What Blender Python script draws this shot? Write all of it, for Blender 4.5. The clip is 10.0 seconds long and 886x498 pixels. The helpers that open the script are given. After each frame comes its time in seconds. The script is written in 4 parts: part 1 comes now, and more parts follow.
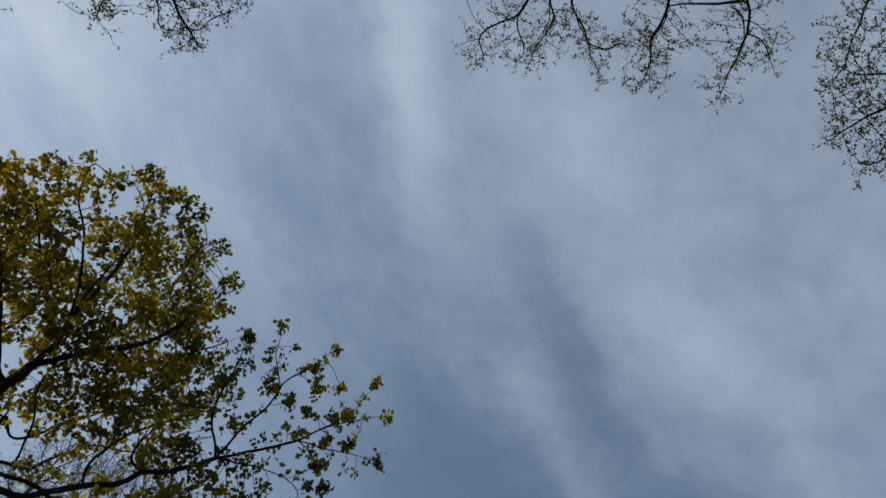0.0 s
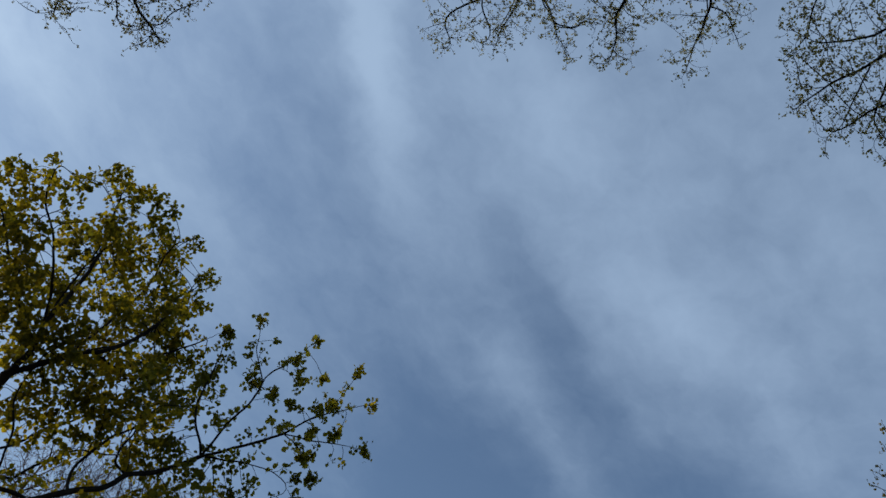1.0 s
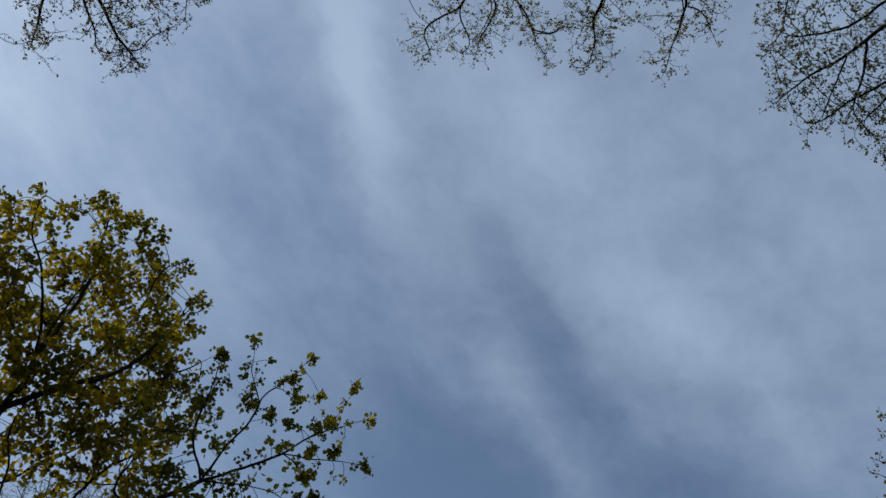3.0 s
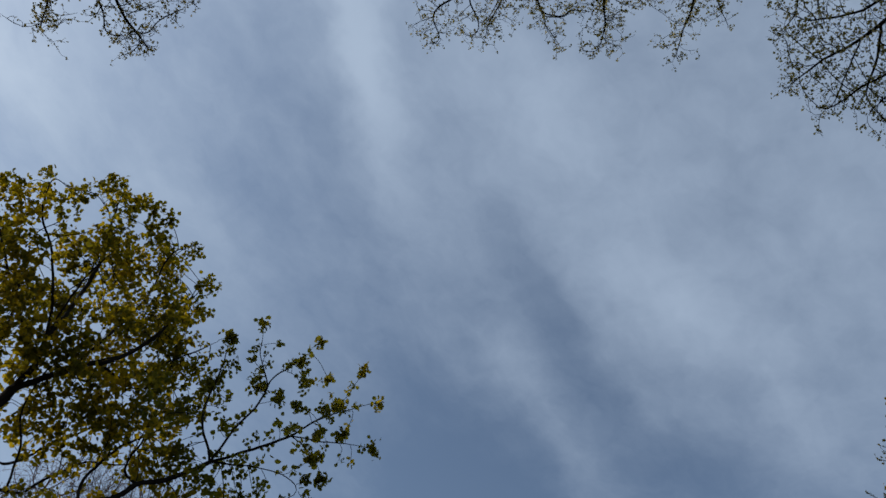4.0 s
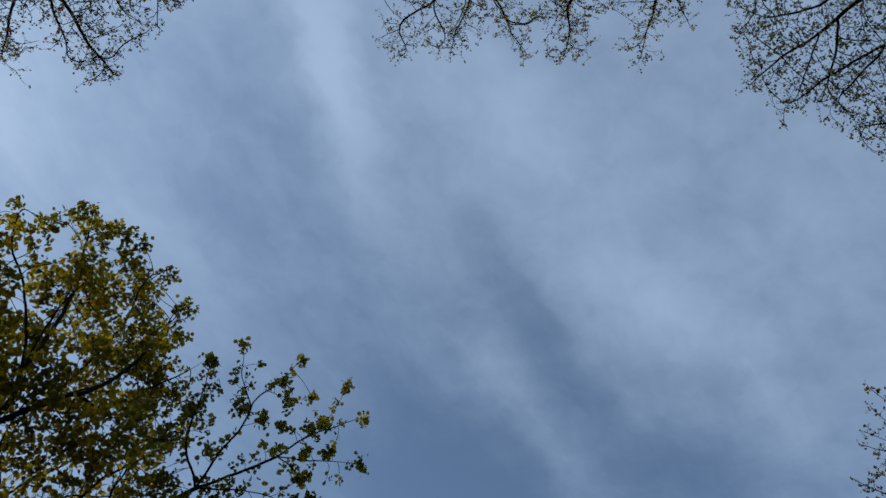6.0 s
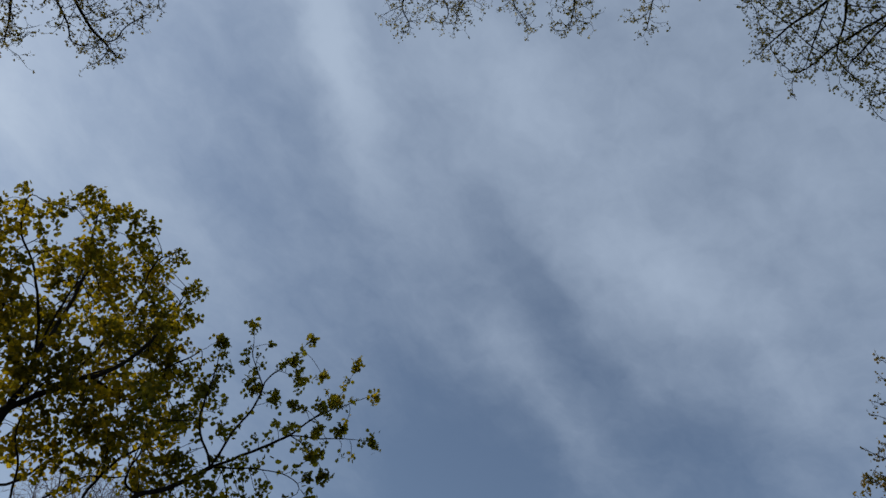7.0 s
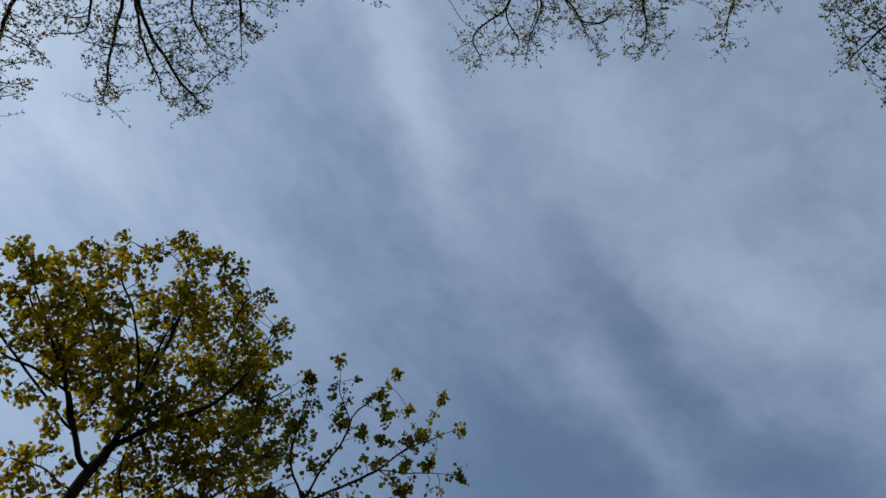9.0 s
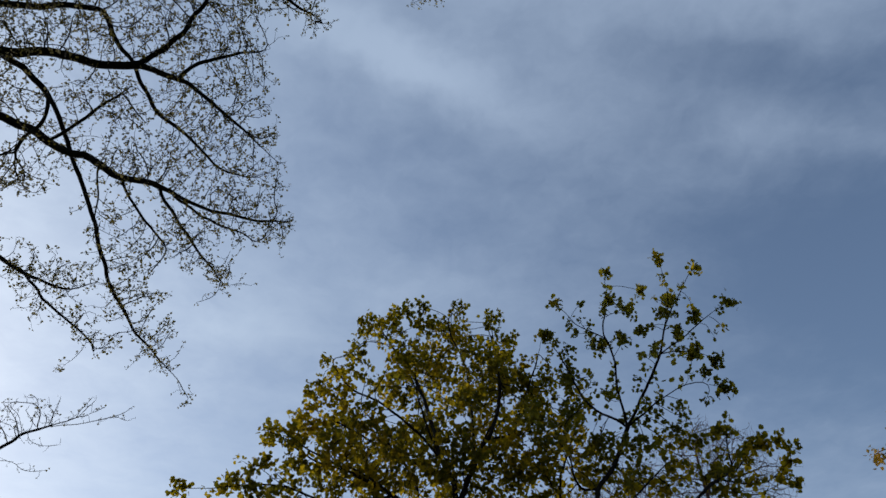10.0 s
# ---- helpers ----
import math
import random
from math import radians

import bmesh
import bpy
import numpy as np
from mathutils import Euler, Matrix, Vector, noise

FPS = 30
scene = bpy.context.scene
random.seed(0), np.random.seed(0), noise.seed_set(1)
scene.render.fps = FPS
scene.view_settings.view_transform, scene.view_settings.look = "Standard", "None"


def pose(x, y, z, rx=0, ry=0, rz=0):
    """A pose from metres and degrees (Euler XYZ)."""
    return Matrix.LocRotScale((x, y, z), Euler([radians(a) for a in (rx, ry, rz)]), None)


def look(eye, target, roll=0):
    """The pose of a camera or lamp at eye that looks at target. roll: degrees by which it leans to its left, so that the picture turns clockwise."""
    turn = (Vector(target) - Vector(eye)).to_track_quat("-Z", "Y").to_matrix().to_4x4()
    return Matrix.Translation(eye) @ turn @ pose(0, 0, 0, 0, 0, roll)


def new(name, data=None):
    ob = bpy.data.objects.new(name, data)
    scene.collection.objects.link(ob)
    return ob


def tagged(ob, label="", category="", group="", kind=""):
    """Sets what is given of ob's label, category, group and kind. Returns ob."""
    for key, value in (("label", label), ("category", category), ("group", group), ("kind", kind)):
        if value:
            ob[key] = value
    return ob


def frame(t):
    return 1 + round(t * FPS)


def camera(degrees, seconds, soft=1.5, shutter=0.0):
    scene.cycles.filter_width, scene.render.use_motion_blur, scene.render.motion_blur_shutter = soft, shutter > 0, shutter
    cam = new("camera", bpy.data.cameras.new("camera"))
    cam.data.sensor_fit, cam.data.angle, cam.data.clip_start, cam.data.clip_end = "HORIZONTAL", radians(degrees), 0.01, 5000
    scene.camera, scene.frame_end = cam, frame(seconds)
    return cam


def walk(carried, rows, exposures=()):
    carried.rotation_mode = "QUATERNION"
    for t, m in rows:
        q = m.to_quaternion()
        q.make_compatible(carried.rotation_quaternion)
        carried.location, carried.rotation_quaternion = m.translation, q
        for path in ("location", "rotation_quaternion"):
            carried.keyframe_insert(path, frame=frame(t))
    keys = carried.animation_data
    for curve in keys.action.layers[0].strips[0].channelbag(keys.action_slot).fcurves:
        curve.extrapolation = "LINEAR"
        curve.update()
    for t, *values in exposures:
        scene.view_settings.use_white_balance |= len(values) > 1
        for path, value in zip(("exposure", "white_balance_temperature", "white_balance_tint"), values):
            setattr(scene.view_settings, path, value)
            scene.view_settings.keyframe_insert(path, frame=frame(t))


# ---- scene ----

# ---------------------------------------------------------------- camera
EYE = (0.0, 0.0, 1.6)
TURNS = [
    (0.0, 153.52, -22.13, -55.89), (0.3, 150.43, -22.31, -55.09), (0.5, 151.05, -20.26, -56.24),
    (1.0, 151.76, -19.19, -54.10), (1.5, 152.42, -18.90, -52.50), (2.0, 152.86, -17.53, -52.86),
    (2.5, 151.90, -17.02, -51.82), (2.7, 151.65, -17.17, -51.64), (3.8, 152.59, -16.93, -52.18),
    (4.0, 150.61, -17.82, -51.68), (4.5, 146.71, -17.70, -51.95), (5.0, 148.27, -16.04, -51.36),
    (5.5, 150.40, -15.56, -50.95), (5.7, 150.93, -14.89, -50.72), (6.8, 150.40, -15.56, -48.19),
    (7.0, 148.87, -14.83, -48.65), (7.5, 151.45, -14.07, -50.05), (8.0, 150.12, -14.95, -48.52),
    (8.5, 146.28, -15.58, -47.00), (8.6, 142.83, -17.65, -44.67), (8.7, 141.89, -18.38, -44.85),
    (8.8, 147.82, -19.43, -44.57), (8.9, 150.29, -20.36, -42.65), (9.0, 149.75, -19.01, -43.31),
    (9.2, 149.46, -17.01, -42.72), (9.3, 148.47, -15.67, -38.37), (9.4, 145.93, -12.87, -30.82),
    (9.5, 143.92, -8.06, -24.99), (9.6, 140.99, -3.93, -19.16), (9.7, 138.96, -2.69, -11.90),
    (9.8, 137.93, -1.13, -7.72), (10.0, 138.00, 0.00, 0.00)]
EXPOSURES = [
    (0.0, -0.02, 6780, 5), (0.5, -0.02, 6380, 5), (1.0, -0.03, 5960, 5), (1.5, -0.03, 5900, 5), (2.0, -0.02, 6160, 7), (2.5, -0.02, 6140, 8),
    (4.0, -0.01, 6540, 8), (4.5, -0.02, 6280, 7), (5.0, -0.03, 5900, 7), (5.5, -0.03, 5720, 5), (7.0, -0.01, 6640, 9), (7.5, -0.02, 6380, 7),
    (8.0, -0.01, 6460, 8), (8.5, -0.02, 6280, 7), (8.8, 0.05, 6300, 8), (9.0, 0.0, 6320, 8), (9.5, 0.01, 6400, 9), (10.0, -0.02, 6320, 9)]
cam = camera(62.05, 10.0, soft=1.55)
walk(cam, [(t, pose(*EYE, a, b, c)) for t, a, b, c in TURNS], EXPOSURES)

# ---------------------------------------------------------------- sky and sun
SUN_AZ, SUN_EL = -58.0, 18.0          # degrees, azimuth clockwise from +y
SUN_DIR = Vector((math.sin(radians(SUN_AZ)) * math.cos(radians(SUN_EL)),
                  math.cos(radians(SUN_AZ)) * math.cos(radians(SUN_EL)), math.sin(radians(SUN_EL))))

world = bpy.data.worlds.new("sky")
scene.world = world
world.use_nodes = True
wt = world.node_tree
wt.nodes.clear()


class Net:
    """Short hand for wiring nodes."""

    def __init__(self, tree):
        self.tree = tree

    def node(self, kind, **sets):
        n = self.tree.nodes.new(kind)
        for key, value in sets.items():
            setattr(n, key, value)
        return n

    def wire(self, a, b):
        self.tree.links.new(a, b)

    def put(self, value, socket):
        if isinstance(value, bpy.types.NodeSocket):
            self.wire(value, socket)
        else:
            socket.default_value = value

    def math(self, op, a, b=0.0, c=0.0, clamp=False):
        n = self.node("ShaderNodeMath", operation=op, use_clamp=clamp)
        for v, s in zip((a, b, c), n.inputs):
            self.put(v, s)
        return n.outputs[0]

    def vec(self, op, a, b=(0, 0, 0), scale=None):
        n = self.node("ShaderNodeVectorMath", operation=op)
        self.put(a, n.inputs[0])
        self.put(b, n.inputs[1])
        if scale is not None:
            self.put(scale, n.inputs["Scale"])
        return n.outputs["Value"] if op in ("DOT_PRODUCT", "LENGTH") else n.outputs["Vector"]

    def noise(self, vector, scale, detail=4.0, rough=0.55, kind="Fac"):
        n = self.node("ShaderNodeTexNoise")
        self.put(vector, n.inputs["Vector"])
        n.inputs["Scale"].default_value = scale
        n.inputs["Detail"].default_value = detail
        n.inputs["Roughness"].default_value = rough
        return n.outputs[kind]

    def mapping(self, vector, loc=(0, 0, 0), rot=(0, 0, 0), scale=(1, 1, 1), kind="POINT"):
        n = self.node("ShaderNodeMapping", vector_type=kind)
        self.put(vector, n.inputs["Vector"])
        n.inputs["Location"].default_value = loc
        n.inputs["Rotation"].default_value = rot
        n.inputs["Scale"].default_value = scale
        return n.outputs[0]

    def smooth(self, value, lo, hi, out_lo=0.0, out_hi=1.0):
        n = self.node("ShaderNodeMapRange", interpolation_type="SMOOTHSTEP")
        self.put(value, n.inputs[0])
        for v, s in zip((lo, hi, out_lo, out_hi), n.inputs[1:5]):
            s.default_value = v
        return n.outputs[0]

    def mix(self, fac, a, b, blend="MIX"):
        n = self.node("ShaderNodeMix", data_type="RGBA", blend_type=blend)
        self.put(fac, n.inputs[0])
        self.put(a, n.inputs[6])
        self.put(b, n.inputs[7])
        return n.outputs[2]

    def ramp(self, fac, *stops):
        n = self.node("ShaderNodeValToRGB")
        els = n.color_ramp.elements
        while len(els) < len(stops):
            els.new(0.5)
        for e, (at, col) in zip(els, stops):
            e.position, e.color = at, (*col, 1)
        self.put(fac, n.inputs[0])
        return n.outputs[0]


# The cloud sheet: thin streaks on a flat layer overhead, in units of its height.
STREAKS = [  # x, y, length, width, heading (degrees), amount
    (-0.068, 0.51, 0.179, 0.047, 25, 0.5),
    (0.113, 0.617, 0.064, 0.035, 30, 0.12),
    (-0.038, 0.532, 0.085, 0.026, 22, 0.08),
    (-0.336, 1.109, 0.142, 0.055, -1, 0.2),
    (-0.023, 1.018, 0.256, 0.093, 4, 0.1),
    (0.127, 0.355, 0.156, 0.081, -16, 0.19),
    (0.518, 0.364, 0.228, 0.09, -14, 0.2),
    (0.518, 0.357, 0.117, 0.071, -13, 0.08),
    (0.776, 0.293, 0.108, 0.037, 3, 0.15),
    (0.688, 0.483, 0.066, 0.032, 10, 0.1),
    (0.64, 0.146, 0.207, 0.064, 21, 0.05),
    (0.488, 0.638, 0.095, 0.046, 11, 0.13),
    (0.752, 0.672, 0.229, 0.049, 10, 0.21),
    (0.927, 0.619, 0.113, 0.049, 8, 0.12),
    (0.255, 0.682, 0.033, 0.028, -48, 0.06),
    (0.176, 0.586, 0.067, 0.035, 46, 0.06),
]
CHANNELS = [
    (0.033, 0.828, 0.216, 0.097, 30, -0.09),
    (0.083, 0.721, 0.101, 0.04, 30, -0.05),
    (0.272, 0.494, 0.078, 0.04, 11, -0.11),
    (0.456, 0.531, 0.095, 0.043, 6, -0.12),
    (0.595, 0.531, 0.089, 0.04, 2, -0.1),
    (0.634, 0.924, 0.267, 0.135, 18, -0.11),
    (0.343, 0.829, 0.075, 0.056, 18, -0.06),
    (0.855, 0.462, 0.143, 0.078, -6, -0.11),
    (0.699, 0.35, 0.049, 0.031, -75, -0.05),
    (0.369, 0.163, 0.092, 0.033, 16, -0.05),
    (0.775, 0.815, 0.136, 0.048, 10, -0.05),
]
LOW_BANDS = [
    (0.723, 0.921, 0.176, 0.09, 14, -0.08),
    (-0.142, 1.009, 0.389, 0.07, 3, 0.06),
    (-0.517, 1.123, 0.271, 0.063, 6, 0.07),
    (-0.091, 0.68, 0.15, 0.064, 36, -0.05),
    (1.1, 0.92, 0.65, 0.5, -10, -0.7),
    (0.3, 0.18, 0.5, 0.36, 0, 0.15),
    (0.90, 0.78, 0.22, 0.14, 0, 0.09),
]


def build_sky():
    g = Net(wt)
    d = g.node("ShaderNodeTexCoord").outputs["Generated"]
    sep = g.node("ShaderNodeSeparateXYZ")
    g.wire(d, sep.inputs[0])
    up = g.math("MAXIMUM", sep.outputs[2], 0.06)
    com = g.node("ShaderNodeCombineXYZ")
    g.wire(g.math("DIVIDE", sep.outputs[0], up), com.inputs[0])
    g.wire(g.math("DIVIDE", sep.outputs[1], up), com.inputs[1])
    plane = com.outputs[0]
    # soft warp, so that no streak is a clean ellipse
    w = g.vec("SUBTRACT", g.noise(plane, 2.2, 4.0, 0.6, "Color"), (0.5, 0.5, 0.5))
    w2 = g.vec("SUBTRACT", g.noise(plane, 9.0, 3.0, 0.6, "Color"), (0.5, 0.5, 0.5))
    w3 = g.vec("SUBTRACT", g.noise(plane, 26.0, 3.0, 0.6, "Color"), (0.5, 0.5, 0.5))
    p = g.vec("ADD", g.vec("ADD", plane, g.vec("SCALE", w, scale=0.035)), g.vec("ADD", g.vec("SCALE", w2, scale=0.07), g.vec("SCALE", w3, scale=0.03)))
    total = 0.535
    for x, y, length, width, heading, amount in STREAKS + CHANNELS + LOW_BANDS:
        q = g.mapping(p, (x, y, 0), (0, 0, radians(heading)), (length, width, 1), "TEXTURE")
        r2 = g.vec("DOT_PRODUCT", q, q)
        total = g.math("ADD", total, g.math("MULTIPLY", g.math("EXPONENT", g.math("MULTIPLY", r2, -1.0)), amount))
    wisps = g.noise(g.mapping(p, (0, 0, 0), (0, 0, radians(-12)), (2.0, 4.5, 1)), 1.6, 7.0, 0.62)
    total = g.math("ADD", total, g.math("MULTIPLY", g.math("SUBTRACT", wisps, 0.5), 0.24))
    soft = g.noise(p, 1.1, 3.0, 0.5)
    total = g.math("ADD", total, g.math("MULTIPLY", g.math("SUBTRACT", soft, 0.5), 0.12))
    toward = g.vec("DOT_PRODUCT", d, tuple(SUN_DIR))
    glow = g.math("POWER", g.math("MAXIMUM", g.math("MULTIPLY_ADD", toward, 0.5, 0.5), 0.0), 12.0)
    lumps = g.noise(g.vec("ADD", plane, g.vec("SCALE", w2, scale=0.06)), 6.5, 5.0, 0.55)
    total = g.math("ADD", total, g.math("MULTIPLY", g.math("SUBTRACT", lumps, 0.5), 0.38))
    fine = g.noise(g.vec("ADD", plane, g.vec("SCALE", w2, scale=0.10)), 17.0, 4.0, 0.6)
    total = g.math("ADD", total, g.math("MULTIPLY", g.math("SUBTRACT", fine, 0.5), 0.22))
    cover = g.smooth(g.math("ADD", total, g.math("MULTIPLY", glow, 0.27)), 0.0, 1.15)
    sky = g.node("ShaderNodeTexSky", sky_type="NISHITA", sun_disc=False)
    sky.sun_elevation, sky.sun_rotation = radians(SUN_EL), radians(SUN_AZ)
    sky.air_density, sky.dust_density, sky.ozone_density = 1.0, 0.6, 1.5
    cloud = g.mix(glow, (3.57, 4.43, 5.85, 1), (7.9, 9.4, 11.3, 1))
    core = g.math("POWER", g.math("MAXIMUM", g.math("MULTIPLY_ADD", toward, 0.5, 0.5), 0.0), 24.0)
    cloud = g.mix(g.math("MULTIPLY", core, 0.85), cloud, (13.5, 13.2, 13.0, 1))
    clear = g.vec("MULTIPLY", sky.outputs[0], (1.58, 1.46, 1.43))
    colour = g.mix(cover, clear, cloud)
    bg = g.node("ShaderNodeBackground")
    g.wire(colour, bg.inputs[0])
    bg.inputs[1].default_value = 0.1025
    out = g.node("ShaderNodeOutputWorld")
    g.wire(bg.outputs[0], out.inputs[0])


build_sky()

sun = new("sun", bpy.data.lights.new("sun", "SUN"))
sun.data.energy, sun.data.angle, sun.data.color = 2.2, radians(1.5), (1.0, 0.93, 0.82)
sun.matrix_world = look(SUN_DIR * 60, (0, 0, 0))


# ---------------------------------------------------------------- materials
def material(name):
    m = bpy.data.materials.new(name)
    m.use_nodes = True
    m.node_tree.nodes.clear()
    g = Net(m.node_tree)
    out = g.node("ShaderNodeOutputMaterial")
    return m, g, out


def bark_material(name, dark, light, scale=18.0):
    m, g, out = material(name)
    co = g.node("ShaderNodeTexCoord").outputs["Object"]
    stretched = g.mapping(co, scale=(1, 1, 0.25))
    ridges = g.noise(stretched, scale, 6.0, 0.65)
    patches = g.noise(co, 2.3, 3.0)
    col = g.ramp(ridges, (0.3, dark), (0.7, light))
    col = g.mix(g.smooth(patches, 0.5, 0.75, 0.0, 0.35), col, (0.032, 0.036, 0.026, 1))
    b = g.node("ShaderNodeBsdfPrincipled")
    g.wire(col, b.inputs["Base Color"])
    b.inputs["Roughness"].default_value = 0.9
    b.inputs["Specular IOR Level"].default_value = 0.05
    bump = g.node("ShaderNodeBump")
    bump.inputs["Strength"].default_value = 0.7
    bump.inputs["Distance"].default_value = 0.015
    g.wire(ridges, bump.inputs["Height"])
    g.wire(bump.outputs[0], b.inputs["Normal"])
    g.wire(b.outputs[0], out.inputs[0])
    return m


def leaf_material(name, stops, through_share=0.62, source="Random Per Island"):
    """Thin young leaves: light passes through them. stops: colours from leaf to leaf."""
    m, g, out = material(name)
    if source == "Random Per Island":
        r = g.node("ShaderNodeNewGeometry").outputs[source]
    else:
        r = g.node("ShaderNodeObjectInfo").outputs["Random"]
    co = g.node("ShaderNodeTexCoord").outputs["Object"]
    spot = g.noise(co, 60.0, 2.0)
    drift = g.noise(g.node("ShaderNodeNewGeometry").outputs["Position"], 1.7, 2.0)
    drift = g.math("MULTIPLY_ADD", g.math("SUBTRACT", drift, 0.5), 2.4, 0.5)
    col = g.ramp(g.math("MULTIPLY_ADD", drift, 0.55, g.math("MULTIPLY", r, 0.45)), *stops)
    col = g.mix(g.smooth(spot, 0.45, 0.75, 0.0, 0.3), col, (0.10, 0.085, 0.02, 1))
    d = g.node("ShaderNodeBsdfPrincipled")
    g.wire(col, d.inputs["Base Color"])
    d.inputs["Roughness"].default_value = 0.6
    d.inputs["Specular IOR Level"].default_value = 0.2
    tl = g.node("ShaderNodeBsdfTranslucent")
    g.wire(g.mix(0.35, col, (0.36, 0.285, 0.008, 1)), tl.inputs[0])
    ms = g.node("ShaderNodeMixShader")
    ms.inputs[0].default_value = through_share
    g.wire(d.outputs[0], ms.inputs[1])
    g.wire(tl.outputs[0], ms.inputs[2])
    g.wire(ms.outputs[0], out.inputs[0])
    return m


def ground_material():
    m, g, out = material("spring_grass")
    co = g.node("ShaderNodeTexCoord").outputs["Object"]
    fine = g.noise(co, 14.0, 6.0, 0.7)
    wide = g.noise(co, 0.35, 4.0)
    col = g.ramp(fine, (0.3, (0.03, 0.045, 0.012)), (0.7, (0.085, 0.11, 0.03)))
    col = g.mix(g.smooth(wide, 0.42, 0.62), col, (0.10, 0.075, 0.045, 1))
    b = g.node("ShaderNodeBsdfPrincipled")
    g.wire(col, b.inputs["Base Color"])
    b.inputs["Roughness"].default_value = 0.95
    bump = g.node("ShaderNodeBump")
    bump.inputs["Strength"].default_value = 0.8
    bump.inputs["Distance"].default_value = 0.05
    g.wire(fine, bump.inputs["Height"])
    g.wire(bump.outputs[0], b.inputs["Normal"])
    g.wire(b.outputs[0], out.inputs[0])
    return m


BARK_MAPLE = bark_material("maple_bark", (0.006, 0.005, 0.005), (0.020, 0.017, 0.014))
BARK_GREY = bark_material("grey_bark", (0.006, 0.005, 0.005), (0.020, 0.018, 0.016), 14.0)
BARK_RED = bark_material("reddish_twig_bark", (0.05, 0.03, 0.024), (0.12, 0.075, 0.06))
MAPLE_STOPS = [(0.26, (0.013, 0.023, 0.006)), (0.43, (0.062, 0.070, 0.008)), (0.56, (0.26, 0.18, 0.006)), (0.83, (0.55, 0.37, 0.009))]
LEAF_MAPLE = leaf_material("young_maple_leaf", MAPLE_STOPS, 0.72)
SPRAY_STOPS = [(0.30, (0.015, 0.028, 0.007)), (0.52, (0.055, 0.072, 0.009)), (0.70, (0.22, 0.185, 0.012)), (0.88, (0.52, 0.36, 0.014))]
LEAF_MAPLE_SPRAY = leaf_material("young_maple_spray", SPRAY_STOPS, 0.62, source="Random")
LEAF_BUD_PALE = leaf_material("pale_opening_bud", [(0.25, (0.030, 0.028, 0.020)), (0.55, (0.12, 0.105, 0.065)), (0.85, (0.50, 0.43, 0.28))], 0.65)
LEAF_BUD = leaf_material("opening_bud", [(0.2, (0.016, 0.015, 0.011)), (0.5, (0.050, 0.044, 0.028)), (0.85, (0.34, 0.29, 0.20))], 0.4)
LEAF_ORANGE = leaf_material("orange_young_leaf", [(0.15, (0.022, 0.030, 0.010)), (0.36, (0.12, 0.09, 0.016)), (0.52, (0.36, 0.19, 0.022)), (0.85, (0.52, 0.27, 0.035))], 0.6)
LEAF_GOLD = leaf_material("golden_young_leaf", [(0.15, (0.030, 0.026, 0.010)), (0.5, (0.15, 0.095, 0.020)), (0.9, (0.36, 0.24, 0.05))], 0.45)


# ---------------------------------------------------------------- tree growing
def spline(points, step):
    """Evenly spaced points on a smooth curve through a few guide points."""
    P = np.array(points, float)
    Q = np.vstack([2 * P[0] - P[1], P, 2 * P[-1] - P[-2]])
    out = []
    for i in range(1, len(Q) - 2):
        p0, p1, p2, p3 = Q[i - 1:i + 3]
        n = max(2, int(np.linalg.norm(p2 - p1) / step) + 1)
        for u in np.linspace(0, 1, n, endpoint=False):
            out.append(0.5 * (2 * p1 + (p2 - p0) * u + (2 * p0 - 5 * p1 + 4 * p2 - p3) * u * u + (3 * p1 - p0 - 3 * p2 + p3) * u ** 3))
    out.append(P[-1])
    return np.array(out)


def fill(clumps, per_m2, rng):
    """Points spread through the clumps of a crown (x, y, z, radius); small clumps are the denser ones."""
    pts = []
    for x, y, z, r in clumps:
        n = max(5, int(per_m2 * r * r))
        v = rng.normal(size=(n, 3))
        v /= np.linalg.norm(v, axis=1)[:, None]
        rad = r * rng.random(n) ** (1 / 2.6)
        pts.append(np.array((x, y, z)) + v * rad[:, None])
    return np.vstack(pts)


def swollen(clumps, by):
    return [(x, y, z, r * by) for x, y, z, r in clumps]


def spaced(points, gap):
    """Keeps one point in each cell of a grid of that width."""
    _, first = np.unique(np.floor(points / gap).astype(int), axis=0, return_index=True)
    return points[np.sort(first)]


def sleeve(limbs, per_m, radius, rng, start=0.45):
    """Points round the outer part of each limb, where its side shoots stand."""
    pts = []
    for limb in limbs:
        P = spline(limb, 0.1)
        P = P[int(len(P) * start):]
        n = max(3, int(len(P) * 0.1 * per_m))
        k = rng.integers(0, len(P), n)
        pts.append(P[k] + rng.normal(scale=radius * 0.55, size=(n, 3)))
    return np.vstack(pts)


def gnarl(P, amount):
    """Bends a limb unevenly, as grown wood is; its ends stay."""
    n = len(P)
    hold = np.minimum(1, np.minimum(np.arange(n), n - 1 - np.arange(n)) / max(1, n * 0.15))
    out = P.copy()
    for i in range(n):
        v = Vector(P[i])
        out[i] += np.array(noise.noise_vector(v * 1.3) * amount + noise.noise_vector(v * 4.5) * amount * 0.45) * hold[i]
    return out


